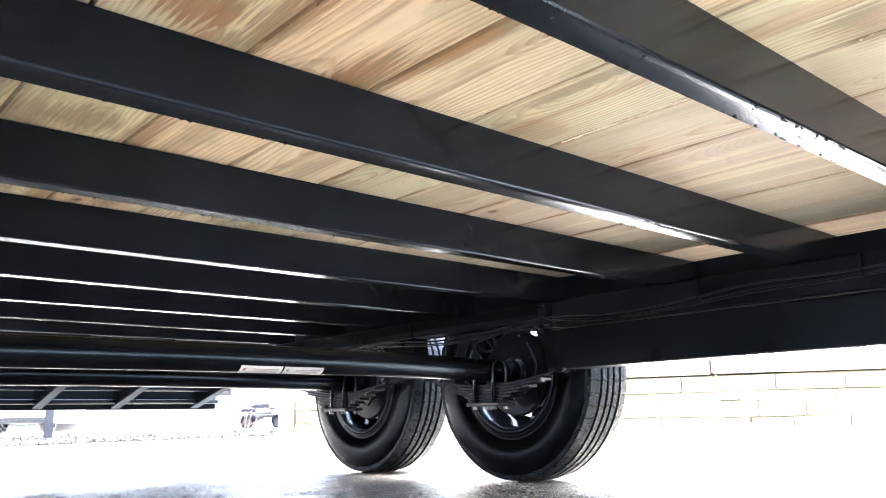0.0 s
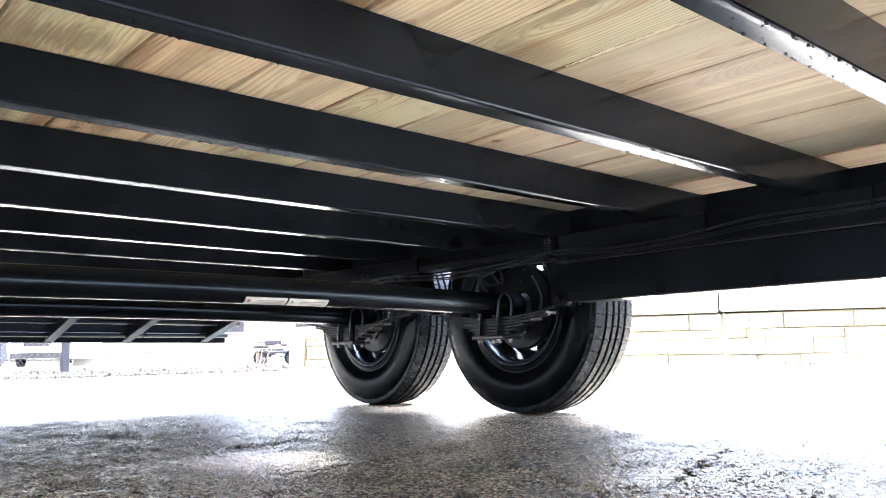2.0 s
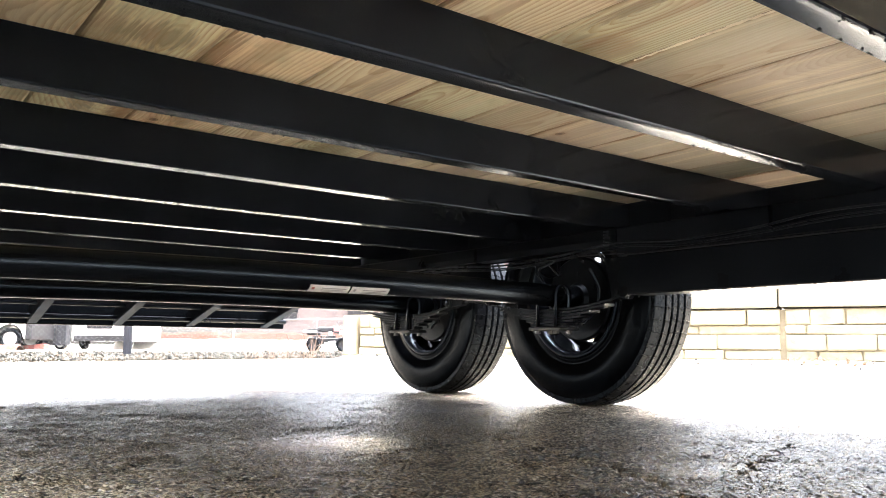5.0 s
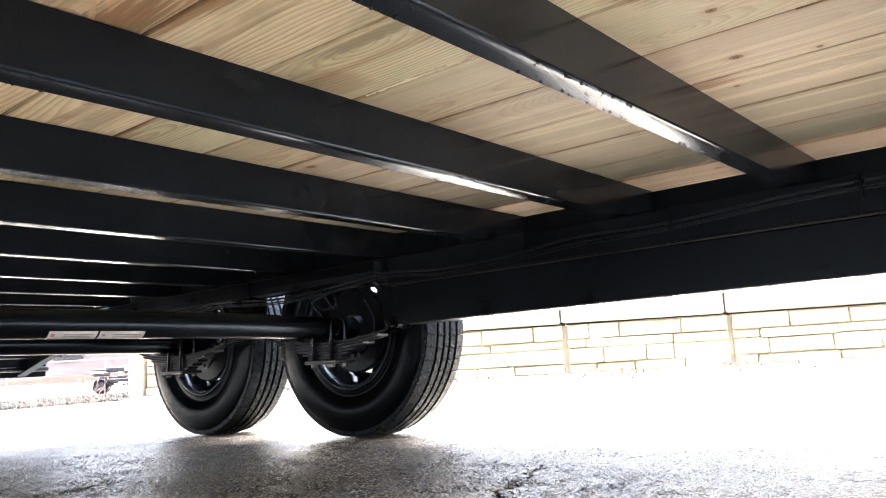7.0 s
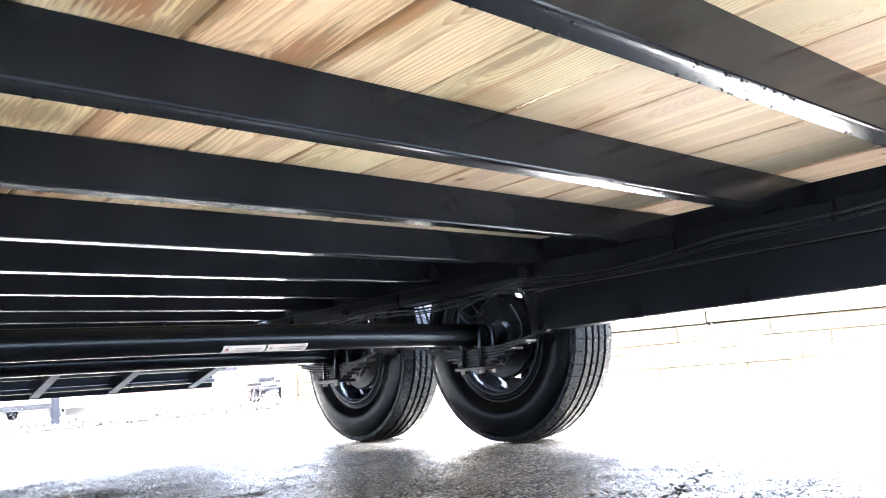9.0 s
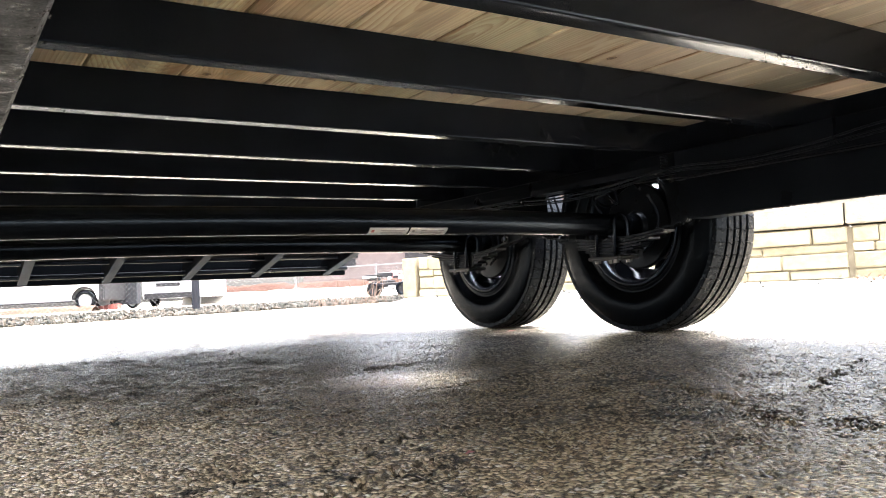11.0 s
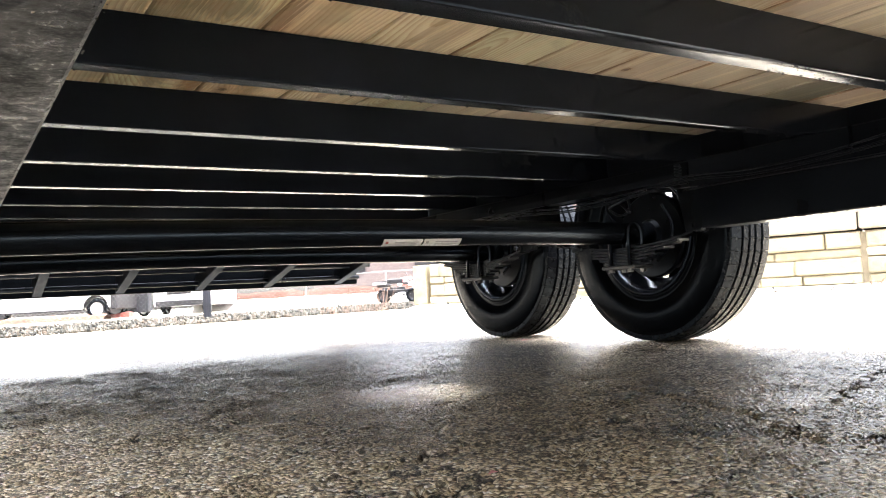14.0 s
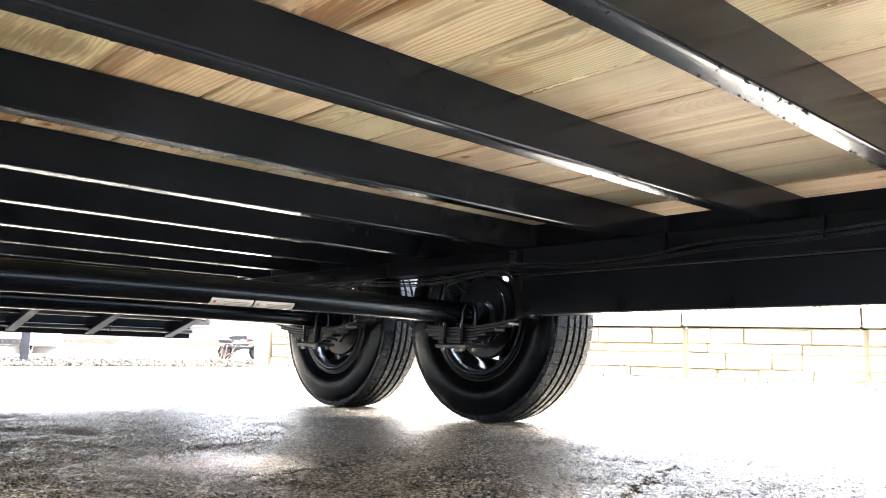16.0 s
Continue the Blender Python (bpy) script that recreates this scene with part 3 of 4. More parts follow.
def cross_mesh(xe, droop):
    """droop: how far the flange's toe hangs below its heel."""
    bm = bm_new()
    prism(bm, [(0.004, Z_CROSS), *[(F * u, Z_CROSS - droop * toe_curl(u)) for u in (0.3, 0.45, 0.6, 0.75, 0.94)], (F - 0.0005, Z_CROSS - droop + 0.0012), (F, Z_CROSS - droop + 0.004), (F, Z_CROSS + T + 0.001), (T, Z_CROSS + 0.009), (T, Z_WOOD - 0.008), (F, Z_WOOD - T), (F, Z_WOOD - 0.0015), (0, Z_WOOD - 0.0015), (0, Z_CROSS + 0.004), (0.0012, Z_CROSS + 0.0012)], "x", mirror_x(xe) - MID, xe - MID)
    me = finish(bm)
    me.materials.append(BLACK_WET)
    me.materials.append(FLANGE_WET)
    for p in me.polygons:
        if p.normal.z < -0.7 and p.center.z < Z_CROSS + 0.002:
            p.material_index = 1
    return me


cross_bent, cross_wide, cross_short = cross_mesh(X_EDGE, 0.0034), cross_mesh(X_EDGE, 0.0003), cross_mesh(2.098, 0.0003)
for k in range(-2, 9):
    ob = new("crossmember", cross_bent if k < 3 else cross_wide if k < 4 else cross_short)
    ob.parent = trailer
    ob.location = (0, PITCH * k, 0)

for side in (1, -1):
    def sx(x):
        return x if side == 1 else mirror_x(x)
    # upper main rail with a small lip along its lower edge
    bm = bm_new()
    w = X_IN + 0.06
    prof = [(X_IN, Z_RAIL1 + 0.001), (w, Z_RAIL1 + 0.001), (w, Z_CROSS - 0.0006), (X_IN + 0.010, Z_CROSS - 0.0006), (X_IN + 0.006, Z_CROSS - 0.005), (X_IN + 0.006, Z_RAIL1 + 0.009), (X_IN, Z_RAIL1 + 0.006)]
    prism(bm, [(sx(x), z) for x, z in prof], "y", Y_FRONT, 1.60)
    prism(bm, [(sx(x), max(z, 0.502)) for x, z in prof[:5]] + [(sx(X_IN), 0.502 + 0.02)], "y", 1.601, Y_BEND)
    tpart("main_rail", bm, BLACK)
    # lower stiffening beam ahead of the springs
    bm = bm_new()
    ch = 0.004
    x0, x1 = X_IN, X_IN + 0.10
    prof = [(x0 + ch, Z_RAIL0), (x1 - ch, Z_RAIL0), (x1, Z_RAIL0 + ch), (x1, Z_RAIL1 - ch), (x1 - ch, Z_RAIL1), (x0 + ch, Z_RAIL1), (x0, Z_RAIL1 - ch), (x0, Z_RAIL0 + ch)]
    prism(bm, [(sx(x), z) for x, z in prof], "y", Y_FRONT, 1.56)
    tpart("stiffening_beam", bm, BLACK if side == 1 else BLACK_UNDER, "black beam with wet splashed underside and hanging drops")
    # outer side channel, deepened out of sight to keep daylight off the deck's edge
    for xa, ya, yb in ((X_EDGE + 0.002, Y_FRONT, Y_CUT), (2.10, Y_CUT, Y_BEND)):
        bm = bm_new()
        zb = 0.374 if ya < 0 else 0.504
        prof = [(xa, zb), (xa + 0.012, zb), (xa + 0.012, Z_WOOD + 0.045), (xa, Z_WOOD + 0.045)]
        prism(bm, [(sx(x), z) for x, z in prof], "y", ya, yb)
        tpart("side_rail", bm, BLACK)
    # closing plate where the deck's edge steps in at the wheels
    bm = bm_new()
    xa, xb = sorted((sx(2.099), sx(X_EDGE + 0.014)))
    box(bm, xa, xb, Y_CUT + 0.001, Y_CUT + 0.009, 0.472, Z_WOOD + 0.045)
    tpart("step_plate", bm, BLACK)
    # clips that hold the wiring
    for k in range(-1, 4):
        bm = bm_new()
        y = PITCH * k - 0.125
        xa, xb = sorted((sx(X_IN - 0.010), sx(X_IN + 0.0055)))
        box(bm, xa, xb, y, y + 0.004, 0.500, Z_CROSS - 0.003)
        tpart("cable_clip", bm, BLACK)

# ---- running gear ----
def make_tyre(bm):
    R, W = TYRE_R - 0.014, TYRE_W / 2
    prof = [(-W * 0.72, 0.192), (-W * 0.82, 0.198), (-W * 0.88, 0.206), (-W * 0.89, 0.212), (-W * 0.85, 0.217), (-W * 0.88, 0.228), (-W * 0.94, 0.243), (-W * 0.985, 0.258), (-W, 0.272), (-W * 0.996, 0.284), (-W * 0.985, 0.296), (-W * 0.973, 0.306), (-W * 0.962, 0.315), (-W * 0.955, 0.319), (-W * 0.94, 0.325), (-W * 0.925, 0.334), (-W * 0.87, 0.344), (-W * 0.80, R - 0.002)]
    prof += [(x, R) for x in (-W * 0.7, -W * 0.35, 0, W * 0.35, W * 0.7)]
    prof += [(-x, r) for x, r in reversed(prof[:18])]
    prof += [(W * 0.70, 0.186), (-W * 0.70, 0.186)]
    lathe(bm, prof, 96)


def make_tread(bm):
    """Five ribs with worn edges, cut by fine slanted sipes."""
    W = TYRE_W / 2
    ribs = [(-0.90, -0.50, 0.10), (-0.42, -0.18, 0.22), (-0.10, 0.10, 0.0), (0.18, 0.42, 0.22), (0.50, 0.90, 0.10)]
    n = 56
    for a, b, slant in ribs:
        c = 0.018
        cols = ((a, 0.016, 0.0), (a, 0.0025, 0.0), (a + c, 0.0, 0.0), (b - c, 0.0, 1.0), (b, 0.0025, 1.0), (b, 0.016, 1.0))
        for i in range(n):
            rows = []
            for t, low in ((0.012, 0.008), (0.028, 0.0), (0.972, 0.0), (0.988, 0.008)):
                row = []
                for x, d, e in cols:
                    ang = 2 * math.pi * (i + t + slant * e) / n
                    shoulder = 0.006 * max(0.0, (abs(x) - 0.6) / 0.27)
                    r = TYRE_R - max(d, low * 0.8) - shoulder
                    row.append(bm.verts.new((x * W, r * math.cos(ang), r * math.sin(ang))))
                rows.append(row)
            for p, q in zip(rows, rows[1:]):
                for k in range(5):
                    bm.faces.new((p[k], p[k + 1], q[k + 1], q[k]))


def make_rim(bm):
    prof = [(-0.088, 0.203), (-0.094, 0.203), (-0.094, 0.196), (-0.086, 0.184), (-0.05, 0.178), (-0.02, 0.164), (0.04, 0.164), (0.06, 0.178), (0.086, 0.186), (0.094, 0.198), (0.094, 0.203), (0.088, 0.203), (0.080, 0.190), (0.056, 0.183), (0.038, 0.169), (-0.02, 0.169), (-0.05, 0.184), (-0.08, 0.190)]
    lathe(bm, prof, 64)


def make_disc(bm):
    """Wheel disc with ten hand holes."""
    n = 10
    seg = 6
    for i in range(n):
        for s in range(seg):
            a0, a1 = (2 * math.pi * (i + k / seg) / n for k in (s, s + 1))
            spans = [(0.045, 0.118, 0.03, 0.034), (0.148, 0.168, 0.02, 0.02)]
            if s < 4:
                spans.append((0.118, 0.148, 0.034, 0.02))
            for r0, r1, x0, x1 in spans:
                vs = []
                for dx in (0, 0.006):
                    for r, x in ((r0, x0), (r1, x1)):
                        for a in (a0, a1):
                            vs.append(bm.verts.new((x + dx, r * math.cos(a), r * math.sin(a))))
                for f in ((0, 1, 3, 2), (4, 6, 7, 5), (0, 4, 5, 1), (2, 3, 7, 6), (0, 2, 6, 4), (1, 5, 7, 3)):
                    bm.faces.new([vs[k] for k in f])
    lathe(bm, [(0.02, 0.0), (0.02, 0.05), (0.06, 0.05), (0.068, 0.035), (0.068, 0.0)], 24, closed=False)


wheel_meshes = {}
for nm, fn, mt, sm in (("tyre", make_tyre, RUBBER, True), ("tread", make_tread, TREAD, False), ("rim", make_rim, BLACK_WET, True), ("wheel_disc", make_disc, BLACK_WET, False)):
    bm = bm_new()
    fn(bm)
    wheel_meshes[nm] = finish(bm, sm)
    wheel_meshes[nm].materials.append(mt)
bm = bm_new()
lathe(bm, [(-0.075, 0.0), (-0.075, 0.045), (-0.062, 0.055), (-0.058, 0.140), (-0.052, 0.146), (-0.04, 0.146), (-0.036, 0.136), (0.01, 0.136), (0.018, 0.126), (0.03, 0.0)], 48, closed=False)
for a in range(0, 360, 60):
    v = (0, 0.085 * math.cos(radians(a)), 0.085 * math.sin(radians(a)))
    lathe(bm, [(-0.066, 0.0), (-0.066, 0.008), (-0.058, 0.008)], 8, v, closed=False)
drum_mesh = finish(bm, False)
drum_mesh.materials.append(BLACK_FLAT)


def spring_z(s, half, sag):
    return sag * (s / half) ** 2


for ai, ya in enumerate(AXLES):
    # axle tube, slightly bowed up in the middle
    bm = bm_new()
    pts = [(mirror_x(2.16) + (2.16 - mirror_x(2.16)) * i / 24, ya, HUB_Z + 0.003 + 0.012 * (1 - ((i - 12) / 12) ** 2)) for i in range(25)]
    tube(bm, pts, 0.037, 28)
    axle = tpart("axle", bm, AXLE_PAINT, "glossy black round axle tube", True)
    if ai == 0:
        # two white stickers wrapped on the lower front of the tube
        for x0, x1, red in ((1.125, 1.247, True), (1.252, 1.375, False)):
            bm = bm_new()
            rows = []
            for k in range(7):
                a = radians(-78 + 46 * k / 6)
                rows.append([bm.verts.new((x, ya - 0.0382 * math.cos(a), HUB_Z + 0.0145 + 0.0382 * math.sin(a))) for x in (x0, x1)])
            for p, q in zip(rows, rows[1:]):
                bm.faces.new((p[0], p[1], q[1], q[0]))
            sticker = tpart("sticker", bm, LABEL, "white warning sticker with fine unreadable print", True, axle)
            for k, (u0, u1, w0, w1) in enumerate(((0.06, 0.13, 0.45, 0.75), (0.30, 0.92, 0.62, 0.72), (0.30, 0.86, 0.42, 0.50), (0.30, 0.9, 0.22, 0.30))):
                bm = bm_new()
                rows = []
                for j in range(3):
                    a = radians(-78 + 46 * (w0 + (w1 - w0) * j / 2))
                    rows.append([bm.verts.new((x0 + (x1 - x0) * u, ya - 0.0386 * math.cos(a), HUB_Z + 0.0145 + 0.0386 * math.sin(a))) for u in (u0, u1)])
                for p, q in zip(rows, rows[1:]):
                    bm.faces.new((p[0], p[1], q[1], q[0]))
                tpart("print_bar", bm, LABEL_RED if (k == 0 and red) else LABEL_GREY, parent=axle)
    for side in (1, -1):
        def sx(x):
            return x if side == 1 else mirror_x(x)
        flip = pose(0, 0, 0, 0, 0, 0 if side == 1 else 180)
        wheel = new("wheel")
        wheel.parent = trailer
        wheel.matrix_local = Matrix.Translation((sx(TYRE_X) - MID, ya, HUB_Z)) @ flip @ pose(0, 0, 0, 32 + 13 * ai, 0, 0)
        tagged(wheel, "black steel trailer wheel with a wet ribbed tyre")
        for nm in ("tyre", "tread", "rim", "wheel_disc"):
            part(nm, wheel_meshes[nm], None, wheel)
        part("brake_drum", drum_mesh, None, wheel)
        # leaf spring under the axle
        spring = new("leaf_spring")
        spring.parent = trailer
        spring.location = (sx(SPRING_X) - MID, ya, HUB_Z - 0.042)
        tagged(spring, "black stack of curved steel spring leaves")
        for n in range(6):
            half = (0.31, 0.245, 0.185, 0.145, 0.11, 0.08)[n]
            bm = bm_new()
            w = 0.022
            rows = []
            for i in range(17):
                s = -half + 2 * half * i / 16
                z = spring_z(s, 0.31, 0.034) - 0.0095 * n
                rows.append([bm.verts.new((x, s, z + dz)) for x, dz in ((-w, 0), (w, 0), (w, -0.0075), (-w, -0.0075))])
            for p, q in zip(rows, rows[1:]):
                for k in range(4):
                    bm.faces.new((p[k], p[(k + 1) % 4], q[(k + 1) % 4], q[k]))
            bm.faces.new(rows[0])
            bm.faces.new(rows[-1])
            leaf = part("leaf", bm, BLACK_FLAT, spring)
            if n < 3:
                # bare steel clip at the leaf's front end
                bm = bm_new()
                z = spring_z(half, 0.31, 0.034) - 0.0095 * n
                box(bm, -w - 0.002, w + 0.002, -half - 0.003, -half + 0.006, z - 0.0085, z + 0.0012, 0.002)
                part("leaf_clip", bm, STEEL, leaf, "bare zinc clip")
        for e in (-1, 1):
            bm = bm_new()
            lathe(bm, [(-0.024, 0.009), (-0.024, 0.019), (0.024, 0.019), (0.024, 0.009)], 20, (0, e * 0.31, 0.042))
            part("spring_eye", bm, BLACK_FLAT, spring, smooth=True)
            bm = bm_new()
            lathe(bm, [(-0.043, 0.0), (-0.043, 0.0085), (-0.033, 0.0085), (-0.033, 0.006), (0.034, 0.006), (0.034, 0.0085), (0.043, 0.0085), (0.043, 0.0)], 6, (0, e * 0.31, 0.042), closed=False)
            part("shackle_bolt", bm, BLACK_FLAT, spring)
        for dy in (-0.042, 0.042):
            bm = bm_new()
            arch = [(-0.030, dy, -0.082), (-0.030, dy, 0.03)] + [(-0.030 + 0.03 * (1 - math.cos(radians(a))), dy, 0.046 + 0.034 * math.sin(radians(a))) for a in range(0, 181, 20)] + [(0.030, dy, 0.03), (0.030, dy, -0.082)]
            tube(bm, arch, 0.0062, 10)
            part("u_bolt", bm, BLACK_WET, spring, "black steel U-bolt clamping the axle", True)
            for dx in (-0.03, 0.03):
                bm = bm_new()
                lathe_pts = [(dx + 0.011 * math.cos(radians(a)), dy + 0.011 * math.sin(radians(a))) for a in range(0, 360, 60)]
                prism(bm, lathe_pts, "z", -0.081, -0.070)
                part("nut", bm, STEEL, spring, "dull zinc nut")
        bm = bm_new()
        box(bm, -0.045, 0.045, -0.075, 0.075, -0.070, -0.058, 0.003)
        part("tie_plate", bm, LINE_STEEL, spring, "dull steel tie plate")

for side in (1, -1):
    def sx(x):
        return x if side == 1 else mirror_x(x)
    # hangers and equaliser
    for y, z0 in ((AXLES[0] - 0.31, 0.345), ((AXLES[0] + AXLES[1]) / 2, 0.37), (AXLES[1] + 0.31, 0.345)):
        hanger = new("spring_hanger")
        hanger.parent = trailer
        hanger.location = (sx(SPRING_X) - MID, y, Z_RAIL1)
        for dx in (-0.032, 0.026):
            bm = bm_new()
            up = 0.0 if y < 1.8 else 0.036
            prism(bm, [(-0.072, up), (0.05, up), (0.026, z0 - Z_RAIL1), (-0.026, z0 - Z_RAIL1), (-0.072, z0 - Z_RAIL1 + 0.04)], "x", dx, dx + 0.006)
            part("hanger_plate", bm, BLACK_FLAT, hanger)
        bm = bm_new()
        box(bm, -0.0258, 0.0258, -0.070, -0.062, z0 - Z_RAIL1 + 0.045, up - 0.001)
        part("hanger_plate", bm, BLACK_FLAT, hanger)
    for y in ((AXLES[0] + AXLES[1]) / 2,):
        bm = bm_new()
        prism(bm, [(y - 0.13, 0.364), (y - 0.05, 0.388), (y, 0.41), (y + 0.05, 0.388), (y + 0.13, 0.364), (y + 0.13, 0.342), (y, 0.358), (y - 0.13, 0.342)], "x", sx(SPRING_X) - 0.018, sx(SPRING_X) + 0.018)
        tpart("equaliser", bm, BLACK_FLAT)

# added line for the highlight along the seam between rail and stiffening beam
bm = bm_new()
tube(bm, bent([(X_IN - 0.003, -1.03, 0.4685), (X_IN - 0.003, -0.4, 0.469), (X_IN - 0.003, 0.5, 0.468), (X_IN - 0.003, 1.45, 0.468), (X_IN - 0.004, 1.58, 0.474), (X_IN - 0.004, 1.75, 0.480)], 6), 0.0019, 8)
tpart("brake_line", bm, LINE_STEEL, "thin dull steel line standing for the lit lip of the rail", True)

# wiring along the kerb-side rail
for zoff, xoff, r in ((0.0, 0.0, 0.0032), (-0.010, 0.004, 0.0022), (-0.016, 0.001, 0.0020)):
    x = X_IN - 0.006 + xoff
    pts = [(x + 0.02, -1.03, 0.515 + zoff), (x, -0.5, 0.520 + zoff), (x, -0.2, 0.528 + zoff), (x, 0.15, 0.537 + zoff), (x, 0.40, 0.535 + zoff), (x, 0.7, 0.518 + zoff), (x, 0.95, 0.520 + zoff * 1.4), (x, 1.15, 0.500 + zoff), (x, 1.38, 0.494 + zoff), (x, 1.6, 0.507 + zoff * 0.8), (x, 1.85, 0.487 + zoff), (x - 0.02, 2.1, 0.475 + zoff), (x - 0.02, 2.4, 0.492 + zoff), (x - 0.03, 2.6, 0.478 + zoff), (x - 0.06, 2.75, 0.45 + zoff), (x - 0.1, 2.78, 0.41)]
    bm = bm_new()
    tube(bm, bent(pts, 5), r, 6)
    tpart("brake_wire", bm, CABLE, "thin black wiring clipped along the rail", True)
bm = bm_new()
tube(bm, bent([(X_IN - 0.01, 1.85, 0.47), (X_IN - 0.05, 1.88, 0.445), (X_IN + 0.02, 1.91, 0.425), (X_IN + 0.09, 1.93, 0.44)], 8), 0.004, 6)
tpart("brake_wire", bm, CABLE, smooth=True)
for y0 in AXLES:
    for pts in ([(2.06, y0 - 0.02, 0.43), (2.07, y0 + 0.07, 0.50), (2.09, y0 + 0.12, 0.46), (2.12, y0 + 0.10, 0.40)], [(2.07, y0 - 0.12, 0.47), (2.09, y0 - 0.06, 0.505), (2.10, y0 + 0.02, 0.49), (2.13, y0 + 0.04, 0.44)], [(2.08, y0 - 0.14, 0.45), (2.11, y0 - 0.15, 0.38), (2.12, y0 - 0.12, 0.31), (2.13, y0 - 0.06, 0.27)]):
        bm = bm_new()
        tube(bm, bent(pts, 8), 0.0055, 8)
        tpart("brake_hose", bm, BLACK_WET, "glossy black hose by the hub", True)
bm = bm_new()
tube(bm, [(X_IN - 0.008 + 0.009 * math.cos(a * 0.7), 1.628 + 0.009 * math.sin(a * 0.7), 0.548 - 0.0011 * a) for a in range(52)], 0.0025, 6)
tpart("wire_coil", bm, CABLE, "tight coil of spare brake wire", True)

# sloping tail: ribs, treads and end bar
SL = (0.467 - 0.288) / (Y_TAIL - Y_BEND)


def tail_z(y, up=0.0):
    return 0.467 - SL * (y - Y_BEND) + up


tail = new("dovetail")
tail.parent = trailer
tagged(tail, "sloping black tail with open steel treads and grey-lit ribs")
for x in (0.13, 0.47, 0.83, 1.21, 1.57, 1.98):
    bm = bm_new()
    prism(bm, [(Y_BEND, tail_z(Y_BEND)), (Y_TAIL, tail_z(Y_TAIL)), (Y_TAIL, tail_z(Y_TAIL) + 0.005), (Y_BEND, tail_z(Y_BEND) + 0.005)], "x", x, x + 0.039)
    tpart("rib_flange", bm, LIT_RIB, "", parent=tail)
    bm = bm_new()
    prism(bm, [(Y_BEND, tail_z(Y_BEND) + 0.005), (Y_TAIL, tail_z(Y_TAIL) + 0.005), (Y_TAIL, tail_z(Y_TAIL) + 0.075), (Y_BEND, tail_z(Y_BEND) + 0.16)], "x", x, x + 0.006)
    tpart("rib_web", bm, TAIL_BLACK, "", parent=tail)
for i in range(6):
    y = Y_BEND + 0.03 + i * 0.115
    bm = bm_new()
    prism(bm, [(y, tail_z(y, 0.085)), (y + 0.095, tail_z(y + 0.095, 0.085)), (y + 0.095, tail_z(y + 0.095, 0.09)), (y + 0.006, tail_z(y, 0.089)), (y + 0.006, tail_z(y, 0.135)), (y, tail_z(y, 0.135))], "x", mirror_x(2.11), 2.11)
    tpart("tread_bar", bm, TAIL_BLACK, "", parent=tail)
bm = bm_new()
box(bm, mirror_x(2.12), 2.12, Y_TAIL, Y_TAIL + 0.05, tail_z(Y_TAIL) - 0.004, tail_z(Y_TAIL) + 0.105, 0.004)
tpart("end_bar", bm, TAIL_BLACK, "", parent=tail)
# pipes and lip that stiffen the tail between its ribs
for dy, up, r in ((-0.06, 0.018, 0.012), (-0.20, 0.040, 0.010), (-0.36, 0.045, 0.010)):
    bm = bm_new()
    y = Y_TAIL + dy
    tube(bm, [(mirror_x(2.10), y, tail_z(y, up)), (2.10, y, tail_z(y, up))], r, 12)
    tpart("stiffener_pipe", bm, BLACK, "", True, parent=tail)
# pale raw edges where the boards' corners are torn along the seams
rng = random.Random(8)
for sx0, y0, y1, wide in ((1.108, 0.50, 0.79, 0.0035), (1.110, 0.20, 0.33, 0.0045), (1.289, 0.10, 0.20, 0.0035), (0.929, 0.47, 0.52, 0.004), (0.567, 0.62, 0.67, 0.003)):
    bm = bm_new()
    n = int((y1 - y0) / 0.008)
    rows = []
    for i in range(n + 1):
        w = wide * rng.uniform(0.15, 1.0) * min(1.0, 4 * i / n, 4 * (n - i) / n + 0.1)
        x, z = sx0 + rng.uniform(-0.0012, 0.0012), Z_WOOD - rng.uniform(0.0004, 0.0016)
        rows.append([bm.verts.new((x + dx, y0 + 0.008 * i, zz)) for dx, zz in ((-w, Z_WOOD + 0.0015), (0.0, z), (w, Z_WOOD + 0.0015))])
    for a, b in zip(rows, rows[1:]):
        for k in range(2):
            bm.faces.new((a[k], a[k + 1], b[k + 1], b[k]))
        bm.faces.new((a[2], a[0], b[0], b[2]))
    bm.faces.new(rows[0])
    bm.faces.new(rows[-1])
    splinter = tpart("splinter", bm, PINE, "pale raw splintered edge")
    splinter.color = (0.98, 0.90, 0.74, 0.1)
# hanging rain drops
rng = random.Random(5)
bm = bm_new()


def drop(x, y, z, r):
    mx = Matrix.Translation((x, y, z)) @ Matrix.Diagonal((r, r, r * rng.uniform(0.55, 1.0), 1))
    bmesh.ops.create_icosphere(bm, subdivisions=1, radius=1.0, matrix=mx)


for k in range(1, 8):
    for i in range(260 if k < 3 else 150 if k < 4 else 90):
        x = rng.uniform(0.25, 1.98)
        if noise.noise((x * 4, k * 7.7, 0)) < -0.2:
            continue
        y = rng.choice((0.003, 0.003, F - 0.004, F - 0.004, rng.uniform(0.004, 0.032)))
        drop(x, PITCH * k + y + rng.uniform(-0.0015, 0.0015), Z_CROSS - 0.0005 - (0.0034 * toe_curl(y / F) if k < 3 else 0.0), 0.0009 + 0.0021 * rng.random() ** 2)
for i in range(330):
    drop(X_IN + rng.uniform(0.0, 0.012), rng.uniform(-0.2, 1.5), Z_RAIL0 - 0.0004, rng.uniform(0.0007, 0.0021))
for i in range(120):
    drop(mirror_x(X_IN) - rng.uniform(0.0, 0.006), rng.uniform(0.05, 1.2), Z_RAIL0 - 0.0001, rng.uniform(0.0003, 0.0009))
